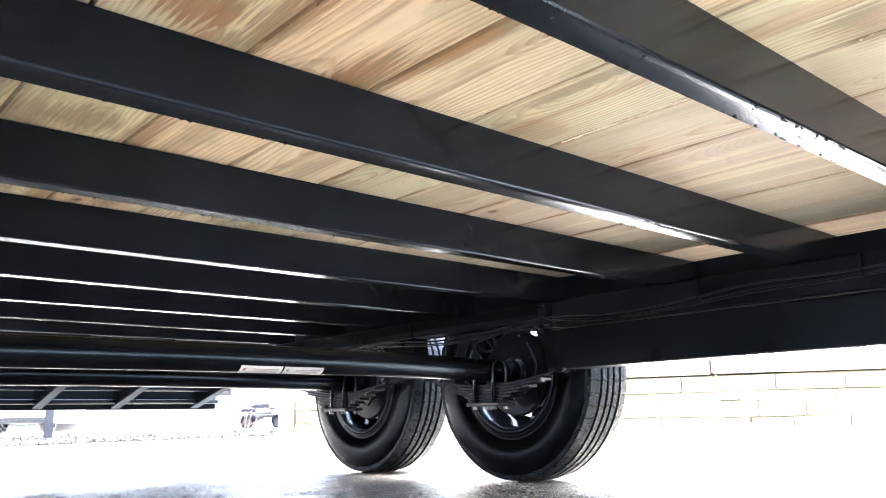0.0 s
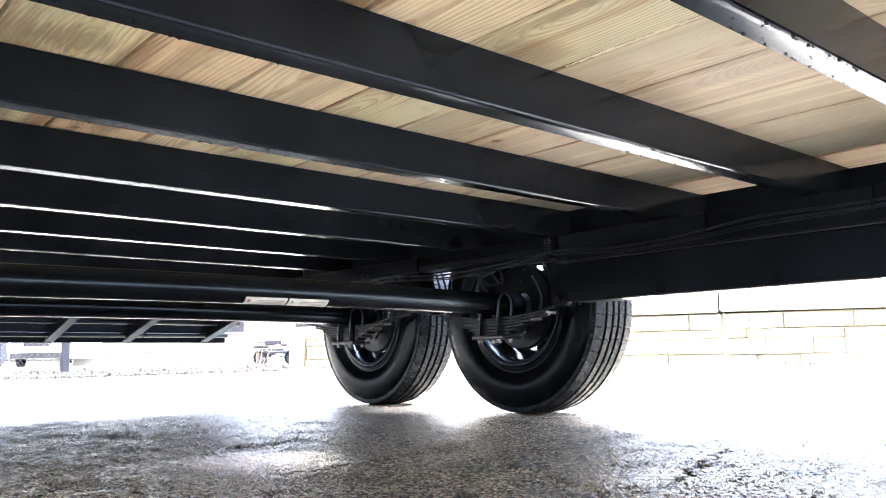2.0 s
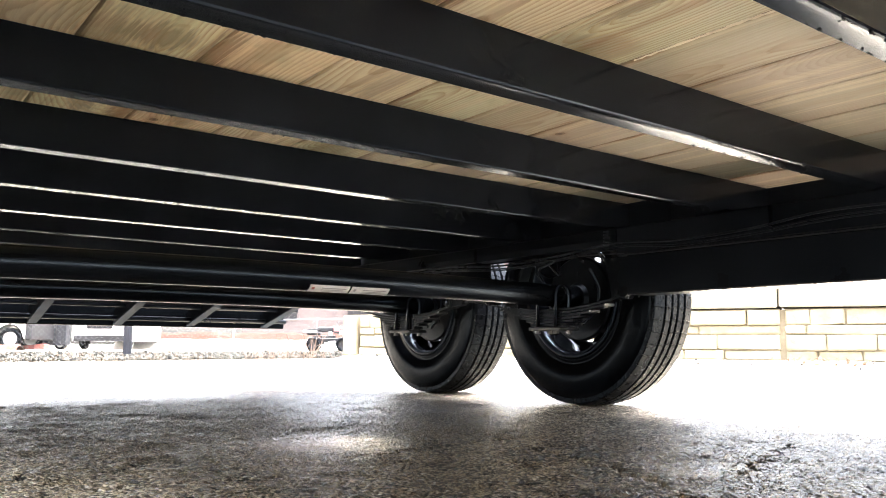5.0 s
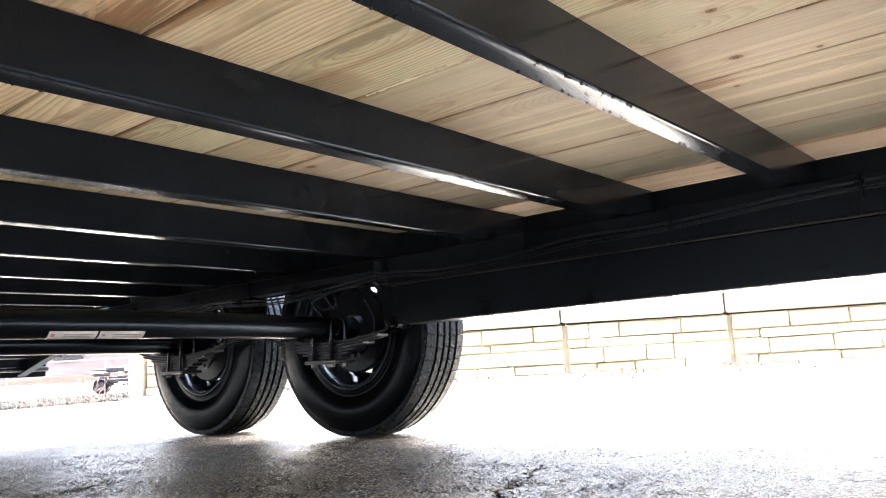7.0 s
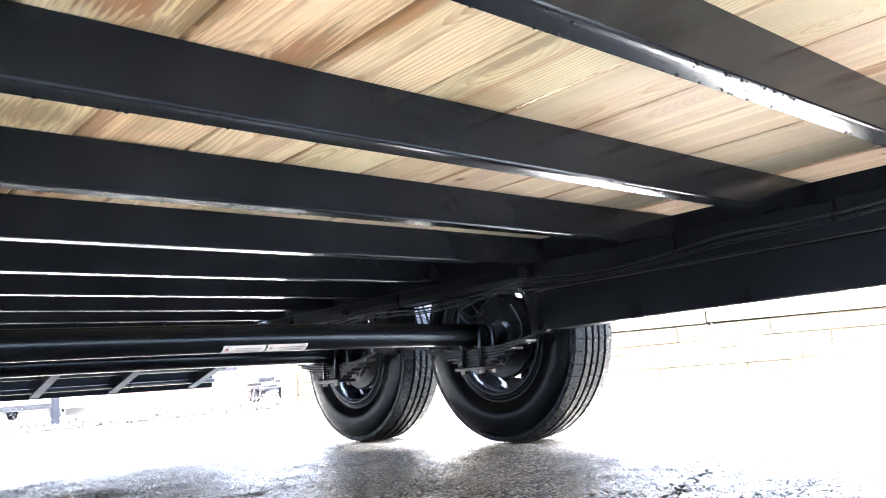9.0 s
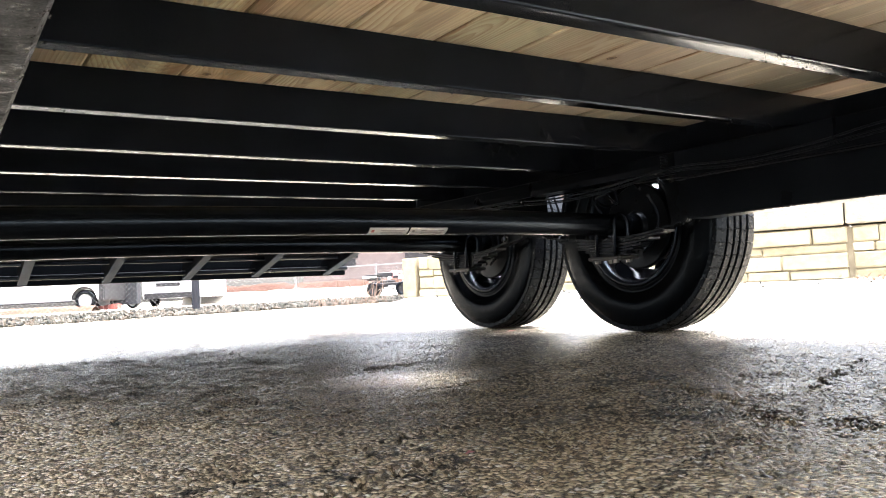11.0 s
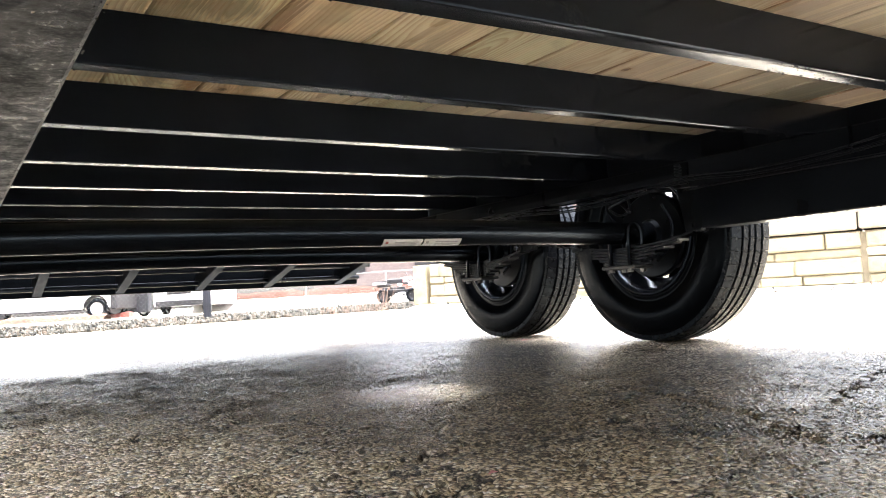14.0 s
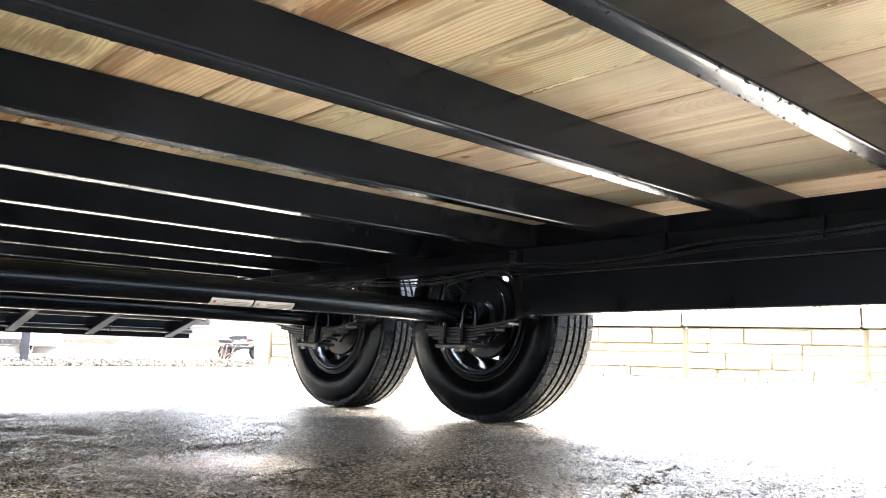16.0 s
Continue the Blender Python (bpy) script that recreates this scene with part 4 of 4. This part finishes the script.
drops = new("rain_drops", finish(bm, True))
drops.data.materials.append(WATER)
tagged(drops, "clear rain drops hanging under the black steel edges", "water", kind="stuff")

# ---- retaining wall ----
WALL_O = Vector((6.72, 3.80, 0))
WALL_D = Vector((-0.445, 0.896, 0)).normalized()
wall_m = Matrix.Translation(WALL_O) @ Matrix.Rotation(math.atan2(WALL_D.y, WALL_D.x), 4, "Z")
wall = thing("retaining_wall", "retaining wall of large tan cast blocks with an ashlar stone face", "wall", kind="structure")
wall.matrix_world = wall_m     # local x along the wall to its far end, local y towards the trailer
BL, BH = 1.46, 0.47
bm = bm_new()
box(bm, -7 * BL + 0.03, 2.98 * BL - 0.03, -0.6, -0.045, 0.0, 0.08 + BH - 0.02)
part("core", bm, WALL_JOINT, wall)
rng = random.Random(11)
for n in range(-7, 4):
    x0, x1 = n * BL + 0.02, (n + 1 if n < 3 else 3.15) * BL - 0.02
    bm = bm_new()
    box(bm, x0, x1, -0.7, -0.03, 0.0, 0.08 + BH - 0.012)
    block = part("block", bm, WALL_JOINT, wall)
    z = 0.085
    for row, h in enumerate((0.09, 0.14, 0.08, 0.14) if n < 3 else (0.45,)):
        x = x0
        while x < x1 - 0.02:
            w = min(rng.uniform(0.22, 0.55) if h > 0.1 else rng.uniform(0.3, 0.8), x1 - x)
            if x1 - x - w < 0.12:
                w = x1 - x
            bm = bm_new()
            d = rng.uniform(-0.012, 0.014)
            g = 0.0035
            vs = box(bm, x + g * 0.7, x + w - g * 0.7, -0.06, 0.0 + d, z + g, z + h - g, 0.012)
            for v in bm.verts:
                v.co += Vector((rng.uniform(-1, 1), rng.uniform(-1.6, 1.6), rng.uniform(-1, 1))) * 0.005
            part("stone", bm, WALL_STONE, block)
            x += w
        z += h
    if n == 3:
        continue
    bm = bm_new()
    box(bm, x0 - 0.012 + 0.03, (x1 if n < 2 else 3.6) + 0.012 + 0.03, -0.75, 0.02, 0.08 + BH, 0.08 + BH + 0.30, 0.015)
    for v in bm.verts:
        v.co += Vector((rng.uniform(-1, 1), rng.uniform(-1, 1), rng.uniform(-1, 1))) * 0.004
    part("capstone", bm, WALL_CAP, wall)

# ---- rocks, leaves, weeds ----
def verge_z(d):
    """Height of the bank of grit at a distance from the wall's face."""
    return max(0.0, float(np.interp(d, (0.02, 0.25, 0.6, 1.0), (0.088, 0.055, 0.02, -0.01))))


def rock_bed(name, label, spots, seed, material, flat=0.6, lift=0.0):
    """Many small broken stones in one mesh."""
    r = np.random.RandomState(seed)
    bm = bm_new()
    bmesh.ops.create_icosphere(bm, subdivisions=1, radius=0.5)
    bm.verts.ensure_lookup_table()
    unit = np.array([v.co[:] for v in bm.verts])
    tri = np.array([[v.index for v in f.verts] for f in bm.faces])
    bm.free()
    co, faces = [], []
    for i, (x, y, size, *up) in enumerate(spots):
        e = Euler(r.uniform(0, 6.28, 3)).to_matrix()
        p = (unit + r.uniform(-0.09, 0.09, unit.shape)) * np.array([r.uniform(0.75, 1.35), r.uniform(0.6, 1.0), flat]) * size
        co.append(p @ np.array(e) + np.array([x, y, lift * (y - 9.3 - 0.30 * (x - 1)) + size * r.uniform(0.15, 0.4) + sum(up)]))
        faces.append(tri + i * len(unit))
    me = bpy.data.meshes.new("mesh")
    me.from_pydata(np.concatenate(co).tolist(), [], np.concatenate(faces).tolist())
    me.materials.append(material)
    return tagged(new(name, me), label, "rocks", kind="stuff")


rng = random.Random(3)
spots = []
for i in range(9000):
    x = rng.uniform(-4.0, 9.5)
    d = rng.random() ** 1.3 * 2.9
    spots.append((x, 9.3 + 0.30 * (x - 1) + d, rng.uniform(0.02, 0.058) * (1.4 if rng.random() < 0.15 else 1.0)))
rock_bed("rock_bed", "strip of small broken grey stones along the yard's edge", spots, 4, ROCK, lift=0.02)
spots = []
for i in range(170):
    s = rng.uniform(-8, 4.2)
    p = WALL_O + WALL_D * s + Vector((-WALL_D.y, WALL_D.x, 0)) * (off := 0.05 + abs(rng.gauss(0, 0.35)))
    spots.append((p.x, p.y, rng.uniform(0.012, 0.035), verge_z(off)))
rock_bed("gravel_debris", "scattered gravel and grit at the wall's foot", spots, 6, ROCK)
bm = bm_new()
for i in range(110):
    s = rng.choice((-1.4, -0.2, -0.5, 1.1, 2.2)) + rng.gauss(0, 0.10)
    p = WALL_O + WALL_D * s + Vector((-WALL_D.y, WALL_D.x, 0)) * (off := 0.12 + abs(rng.gauss(0, 0.10)))
    mx = Matrix.Translation((p.x, p.y, verge_z(off) + rng.uniform(0.01, 0.04))) @ Euler((rng.uniform(-1, 1), rng.uniform(-1, 1), rng.uniform(0, 6))).to_matrix().to_4x4()
    a = rng.uniform(0.02, 0.04)
    q = [bm.verts.new(mx @ Vector(c)) for c in ((-a, 0, 0), (0, -a * 0.5, a * 0.3), (a, 0, 0), (0, a * 0.5, a * 0.3))]
    bm.faces.new(q)
leaves = new("dry_leaves", finish(bm))
leaves.data.materials.append(LEAF)
tagged(leaves, "brown dry leaves gathered at the wall's foot", "leaves", kind="stuff")

# small red scraps of leaf on the asphalt
for x, y, a in ((0.62, 0.723, 0.007), (2.03, 2.47, 0.02)):
    bm = bm_new()
    q = [bm.verts.new(c) for c in ((-a, 0, 0.001), (-a * 0.2, -a * 0.6, 0.003), (a, -a * 0.1, 0.002), (a * 0.1, a * 0.5, 0.004))]
    f = bm.faces.new(q)
    bmesh.ops.solidify(bm, geom=[f], thickness=0.0008)
    scrap = new("leaf_scrap", finish(bm))
    scrap.data.materials.append(LABEL_RED)
    scrap.location = (x, y, 0.0015)
    tagged(scrap, "small torn red leaf on the wet asphalt", "leaf", "red leaf scraps")

# pale verge rising to the wall's foot
bm = bm_new()
side = Vector((-WALL_D.y, WALL_D.x, 0))
rows = []
for i in range(60):
    p = WALL_O + WALL_D * (-9.5 + 14.0 * i / 59)
    rows.append([bm.verts.new(p + side * d + Vector((0, 0, z))) for d, z in ((-0.2, 0.10), (0.02, 0.088 + 0.012 * noise.noise((i * 0.9, 0, 0))), (0.25, 0.055 + 0.012 * noise.noise((i * 0.7, 3, 0))), (0.6, 0.02), (1.0, -0.01))])
for a, b in zip(rows, rows[1:]):
    for k in range(4):
        bm.faces.new((a[k], b[k], b[k + 1], a[k + 1]))
verge = new("verge", finish(bm, True))
verge.data.materials.append(GRAVEL)
tagged(verge, "low bank of pale wet grit at the foot of the wall", "verge", kind="structure")

# ---- the yard beyond ----
RIGHT = math.atan2(-0.537, 0.844)


def set_at(ob, x, y, z=0.0, turn=0.0):
    ob.matrix_world = Matrix.Translation((x, y, z)) @ Matrix.Rotation(RIGHT + turn, 4, "Z")
    return ob


def car_wheel(parent, x, y, r=0.34, rim_mat=None):
    w = new("wheel")
    w.parent = parent
    w.matrix_local = Matrix.Translation((x, y, r)) @ Matrix.Rotation(radians(-90), 4, "Z")
    bm = bm_new()
    lathe(bm, [(-0.11, r * 0.62), (-0.115, r * 0.8), (-0.10, r * 0.96), (-0.06, r), (0.06, r), (0.10, r * 0.96), (0.115, r * 0.8), (0.11, r * 0.62)], 40)
    part("tyre", bm, RUBBER, w, smooth=True)
    bm = bm_new()
    lathe(bm, [(0.09, r * 0.62), (0.10, r * 0.60), (0.06, r * 0.52), (0.08, r * 0.2), (0.085, 0.0)], 30, closed=False)
    for k in range(5):
        a = 2 * math.pi * k / 5
        c0 = (0.082, r * 0.40 * math.cos(a), r * 0.40 * math.sin(a))
        lathe(bm, [(-0.004, 0.0), (-0.004, r * 0.06), (0.003, r * 0.05), (0.003, 0.0)], 8, c0, closed=False)
    part("rim", bm, rim_mat or ALLOY, w, "" if rim_mat else "silver five-spoke rim", smooth=True)
    return w


# white pickup, broadside
truck = set_at(thing("pickup_truck", "white pickup truck parked broadside beyond the fence", "pickup"), 4.34, 27.56)
prof = [(-5.4, 0.42), (-4.5, 0.36)]
prof += [(-3.95 + 0.44 * math.cos(radians(a)), 0.36 + 0.44 * math.sin(radians(a))) for a in range(180, -1, -9)]
prof += [(-0.5, 0.36)]
prof += [(0.43 * math.cos(radians(a)), 0.36 + 0.43 * math.sin(radians(a))) for a in range(180, -1, -9)]
prof += [(0.46, 0.42), (0.47, 0.62), (0.46, 0.95), (0.2, 1.06), (-0.55, 1.13), (-1.2, 1.72), (-2.5, 1.78), (-2.75, 1.18), (-5.4, 1.15)]
bm = bm_new()
va = [bm.verts.new((x, -0.08, z)) for x, z in prof]
vb = [bm.verts.new((x, 1.72, z)) for x, z in prof]
for i in range(len(prof)):
    k = (i + 1) % len(prof)
    bm.faces.new((va[i], va[k], vb[k], vb[i]))
fa = bm.faces.new(va)
fb = bm.faces.new(vb)
bmesh.ops.triangulate(bm, faces=[fa, fb])
body = part("body", bm, WHITE_PAINT, truck, "white painted body with dark lower trim")
for x0, x1 in ((-1.25, -1.243), (-2.62, -2.613)):
    bm = bm_new()
    box(bm, x0, x1, -0.083, -0.079, 0.45, 1.15)
    part("door_gap", bm, DARK_TRIM, body)
bm = bm_new()
box(bm, -3.1, -0.45, -0.10, 0.1, 0.30, 0.355, 0.01)
part("side_step", bm, DARK_TRIM, truck)
bm = bm_new()
box(bm, 0.475, 0.66, -0.1, 1.7, 0.30, 0.98, 0.04)
part("bumper", bm, DARK_TRIM, truck)
bm = bm_new()
prism(bm, [(-0.65, 1.16), (-1.22, 1.66), (-2.4, 1.70), (-2.6, 1.2)], "y", -0.086, -0.082)
part("side_window", bm, DARK_TRIM, truck, "dark side glass")
bm = bm_new()
lathe_arc = [(0.43 * math.cos(radians(a)), 0.36 + 0.43 * math.sin(radians(a))) for a in range(0, 181, 9)] + [(0.36 * math.cos(radians(a)), 0.36 + 0.36 * math.sin(radians(a))) for a in range(180, -1, -9)]
prism(bm, lathe_arc, "y", 0.0, 0.3)
part("wheel_arch", bm, DARK_TRIM, truck)
for x in (0.0, -3.95):
    car_wheel(truck, x, 0.10)
    car_wheel(truck, x, 1.55)

# strip of bark mulch along the near side of the pickup
bm = bm_new()
rows = []
for i in range(60):
    x = -7.0 + 7.6 * i / 59
    rows.append([bm.verts.new((x, y, z * (0.8 + 0.4 * noise.noise((i * 0.7, y * 3, 0))))) for y, z in ((-0.95, -0.02), (-0.8, 0.15), (-0.6, 0.21), (-0.4, 0.15), (-0.25, -0.02))])
for a, b in zip(rows, rows[1:]):
    for k in range(4):
        bm.faces.new((a[k], b[k], b[k + 1], a[k + 1]))
mulch = set_at(new("mulch_strip", finish(bm)), 4.34, 27.56)
mulch.data.materials.append(MULCH)
tagged(mulch, "low strip of wet reddish-brown bark mulch beside the pickup", "mulch", kind="stuff")

# dark box trailer and low red ramp beside it
crate = set_at(thing("dark_box_trailer", "dark grey sheet-sided box trailer behind the pickup", "trailer"), 5.24, 28.9)
bm = bm_new()
box(bm, 0.0, 1.0, 0.0, 0.4, 0.14, 1.45, 0.02)
box_body = part("body", bm, POST, crate)
for k in range(5):
    bm = bm_new()
    box(bm, 0.05 + 0.21 * k, 0.08 + 0.21 * k, -0.012, -0.001, 0.16, 1.43)
    part("rib", bm, DARK_TRIM, box_body)
for x in (0.2, 0.8):
    car_wheel(crate, x, 0.2, 0.2)
ramp_ob = set_at(thing("red_ramp", "low faded red steel loading ramp on the ground", "ramp"), 4.52, 28.10)
bm = bm_new()
prism(bm, [(0.0, 0.02), (0.95, 0.02), (0.95, 0.17), (0.85, 0.19), (0.0, 0.09)], "y", 0.0, 0.35)
part("deck", bm, RED_DECK, ramp_ob)
for k in range(5):
    bm = bm_new()
    box(bm, 0.1 + 0.18 * k, 0.13 + 0.18 * k, -0.02, -0.001, 0.02, 0.09 + 0.018 * k)
    part("stiffener", bm, RED_DECK, ramp_ob)

# white van, front on
van = set_at(thing("white_van", "white van parked facing the yard", "van"), 6.68, 30.1)
bm = bm_new()
prism(bm, [(0.0, 0.30), (1.78, 0.30), (1.82, 0.5), (1.80, 1.05), (1.62, 1.85), (0.16, 1.85), (-0.02, 1.05), (-0.04, 0.5)], "y", 0.0, 4.4)
part("body", bm, WHITE_PAINT, van)
for nm, b_, mt in (("grille", (0.45, 1.33, 0.72, 0.86), DARK_TRIM), ("bumper", (0.02, 1.76, 0.30, 0.50), DARK_TRIM), ("windscreen", (0.22, 1.56, 1.1, 1.7), DARK_TRIM), ("headlamp", (0.06, 0.36, 0.70, 0.88), ALLOY), ("headlamp", (1.42, 1.72, 0.70, 0.88), ALLOY), ("plate_holder", (0.66, 1.12, 0.52, 0.62), LABEL)):
    bm = bm_new()
    box(bm, b_[0], b_[1], -0.03, 0.05, b_[2], b_[3], 0.008)
    part(nm, bm, mt, van)
for x in (0.12, 1.66):
    w = new("wheel")
    w.parent = van
    w.location = (x, 0.8, 0.33)
    bm = bm_new()
    lathe(bm, [(-0.1, 0.2), (-0.1, 0.31), (-0.07, 0.33), (0.07, 0.33), (0.1, 0.31), (0.1, 0.2)], 28)
    part("tyre", bm, RUBBER, w)

# brick building and clay bank
hall = set_at(thing("brick_building", "dull red brick building across the lot", "building"), 18.0, 42.2)
bm = bm_new()
box(bm, 0.0, 16.0, 0.0, 8.0, 0.0, 5.2)
part("wall", bm, BRICK_FAR, hall)
bm = bm_new()
box(bm, -0.2, 16.2, -0.2, 8.2, 5.2, 5.5)
part("roof", bm, DARK_TRIM, hall)
for k in range(3):
    bm = bm_new()
    box(bm, 1.6 + 4.2 * k, 3.0 + 4.2 * k, -0.06, -0.005, 1.6, 3.2)
    part("window", bm, DARK_TRIM, hall)
bm = bm_new()
rows = []
for i in range(40):
    t = i / 39
    c0 = Vector((10.0 + 9.0 * t, 35.2 - 5.7 * t, 0))
    n_ = Vector((0.537, 0.844, 0))
    rows.append([bm.verts.new(c0 + n_ * d + Vector((0, 0, h * (0.9 + 0.2 * noise.noise((i * 0.4, d, 0)))))) for d, h in ((0, -0.02), (0.6, 0.28), (1.4, 0.72), (3.0, 0.85), (6.0, 0.1))])
for a, b in zip(rows, rows[1:]):
    for k in range(4):
        bm.faces.new((a[k], b[k], b[k + 1], a[k + 1]))
bank = new("clay_bank", finish(bm, True))
bank.data.materials.append(CLAY)
tagged(bank, "low bank of bare reddish clay across the lot", "bank", kind="structure")

# pale gravel berm in front of the clay
bm = bm_new()
rows = []
for i in range(60):
    t = i / 59
    c0 = Vector((9.0 + 11.0 * t, 33.6 - 7.0 * t, 0))
    rows.append([bm.verts.new(c0 + Vector((0.537, 0.844, 0)) * d + Vector((0, 0, h * (0.92 + 0.16 * noise.noise((i * 0.6, d, 5)))))) for d, h in ((-0.4, -0.02), (0.1, 0.3), (0.5, 0.44), (1.0, 0.42), (1.5, -0.02))])
for a, b in zip(rows, rows[1:]):
    for k in range(4):
        bm.faces.new((a[k], b[k], b[k + 1], a[k + 1]))
berm = new("gravel_berm", finish(bm, True))
berm.data.materials.append(GRAVEL)
tagged(berm, "low berm of pale gravel in front of the clay bank", "berm", kind="structure")

# chain-link fences
def fence(label, a, b, height, posts, dark, pitch=0.07):
    a, b = Vector((*a, 0)), Vector((*b, 0))
    d = b - a
    L = d.length
    fe = thing("chain_link_fence", label, "fence", a)
    fe.matrix_world = Matrix.Translation(a) @ Matrix.Rotation(math.atan2(d.y, d.x), 4, "Z")
    for s, r in posts:
        bm = bm_new()
        lathe_z = [(r * math.cos(radians(t)), r * math.sin(radians(t))) for t in range(0, 360, 30)]
        prism(bm, [(s + x, y) for x, y in lathe_z], "z", 0.0, height + 0.06)
        part("post", bm, dark, fe)
    bm = bm_new()
    tube(bm, [(0, 0, height), (L, 0, height)], 0.02, 8)
    part("top_rail", bm, GALV, fe)
    bm = bm_new()
    n = int(L / pitch)
    w = 0.0004
    for i in range(-int(height / pitch), n):
        for sgn in (1, -1):
            x0, x1 = i * pitch, i * pitch + height
            z0, z1 = (0.03, height) if sgn == 1 else (height, 0.03)
            q = [bm.verts.new(c) for c in ((x0 - w, -0.03, z0), (x0 + w, -0.03, z0), (x1 + w, -0.03, z1), (x1 - w, -0.03, z1))]
            q2 = [bm.verts.new(v.co + Vector((0, 0.004, 0))) for v in q]
            bm.faces.new(q)
            bm.faces.new(q2)
            bm.faces.new((q[0], q[3], q2[3], q2[0]))
            bm.faces.new((q[1], q[2], q2[2], q2[1]))
    ob = part("wire_mesh", bm, GALV, fe)
    tagged(ob, kind="stuff")
    return fe


fence("chain-link fence on a thick dark post among the rocks", (-4.0, 15.98), (5.4, 10.38), 1.5, ((8.58, 0.06),), POST)
fence("low galvanised chain-link fence across the lot", (10.5, 25.6), (16.0, 17.3), 1.02, ((0.2, 0.03), (3.3, 0.03), (6.4, 0.03)), GALV, 0.09)

# quad bike behind the low fence
quad = set_at(thing("quad_bike", "dark quad bike with white panels parked by the fence", "quad bike"), 11.4, 21.85)
for x in (0.25, 1.15):
    for y in (0.0, 0.7):
        car_wheel(quad, x, y, 0.22, DARK_TRIM)
for nm, b_, mt in (("frame", (0.15, 1.25, 0.1, 0.6, 0.30, 0.42), DARK_TRIM), ("front_panel", (1.0, 1.3, 0.10, 0.60, 0.52, 0.64), WHITE_PAINT), ("rear_panel", (0.05, 0.45, 0.02, 0.68, 0.5, 0.60), DARK_TRIM), ("engine", (0.45, 0.9, 0.15, 0.55, 0.22, 0.5), DARK_TRIM), ("seat", (0.35, 0.85, 0.2, 0.5, 0.60, 0.74), DARK_TRIM), ("tank", (0.8, 1.0, 0.22, 0.48, 0.55, 0.78), LABEL_RED), ("rack", (0.02, 0.42, 0.05, 0.65, 0.66, 0.69), DARK_TRIM)):
    bm = bm_new()
    box(bm, *b_, 0.02)
    part(nm, bm, mt, quad)
rng = random.Random(14)
for i in range(14):
    bm = bm_new()
    x, z = rng.uniform(0.05, 1.25), rng.uniform(0.2, 0.78)
    box(bm, x - rng.uniform(0.04, 0.14), x + rng.uniform(0.04, 0.14), -0.02, 0.05, z - rng.uniform(0.015, 0.05), z + rng.uniform(0.015, 0.05), 0.006)
    part("fairing", bm, (WHITE_PAINT, DARK_TRIM, ALLOY)[i % 3], quad)
bm = bm_new()
tube(bm, [(0.95, 0.0, 0.92), (0.98, 0.2, 0.86), (0.98, 0.5, 0.86), (0.95, 0.7, 0.92)], 0.015, 8)
part("handlebar", bm, DARK_TRIM, quad)

# dry weeds at the end of the wall
rng = random.Random(21)
for (wx, wy), n, hgt in (((4.55, 8.45), 34, 0.34), ((4.1, 8.9), 22, 0.26), ((4.3, 8.7), 22, 0.30)):
    weed = thing("dry_weeds", "clump of dry reddish weed stems", "weeds", (wx, wy, 0), "weeds at the wall's end")
    bm = bm_new()
    bl = bm_new()
    for i in range(n):
        a, r = rng.uniform(0, 6.28), abs(rng.gauss(0, 0.12))
        base = Vector((r * math.cos(a), r * math.sin(a), 0))
        tip = base + Vector((rng.gauss(0, 0.09), rng.gauss(0, 0.09), hgt * rng.uniform(0.4, 1.1)))
        tube(bm, [base, (base + tip) / 2 + Vector((rng.gauss(0, 0.02), rng.gauss(0, 0.02), 0)), tip], 0.0022, 4)
        for k in range(2):
            p = base.lerp(tip, rng.uniform(0.4, 1.0))
            u = Vector((rng.gauss(0, 1), rng.gauss(0, 1), rng.gauss(0, 1))).normalized() * 0.022
            w_ = u.cross(Vector((0, 0, 1))) * 0.4
            bl.faces.new([bl.verts.new(p), bl.verts.new(p + u / 2 + w_), bl.verts.new(p + u), bl.verts.new(p + u / 2 - w_)])
    part("stems", bm, STEM, weed)
    part("seed_heads", bl, LEAF, weed)
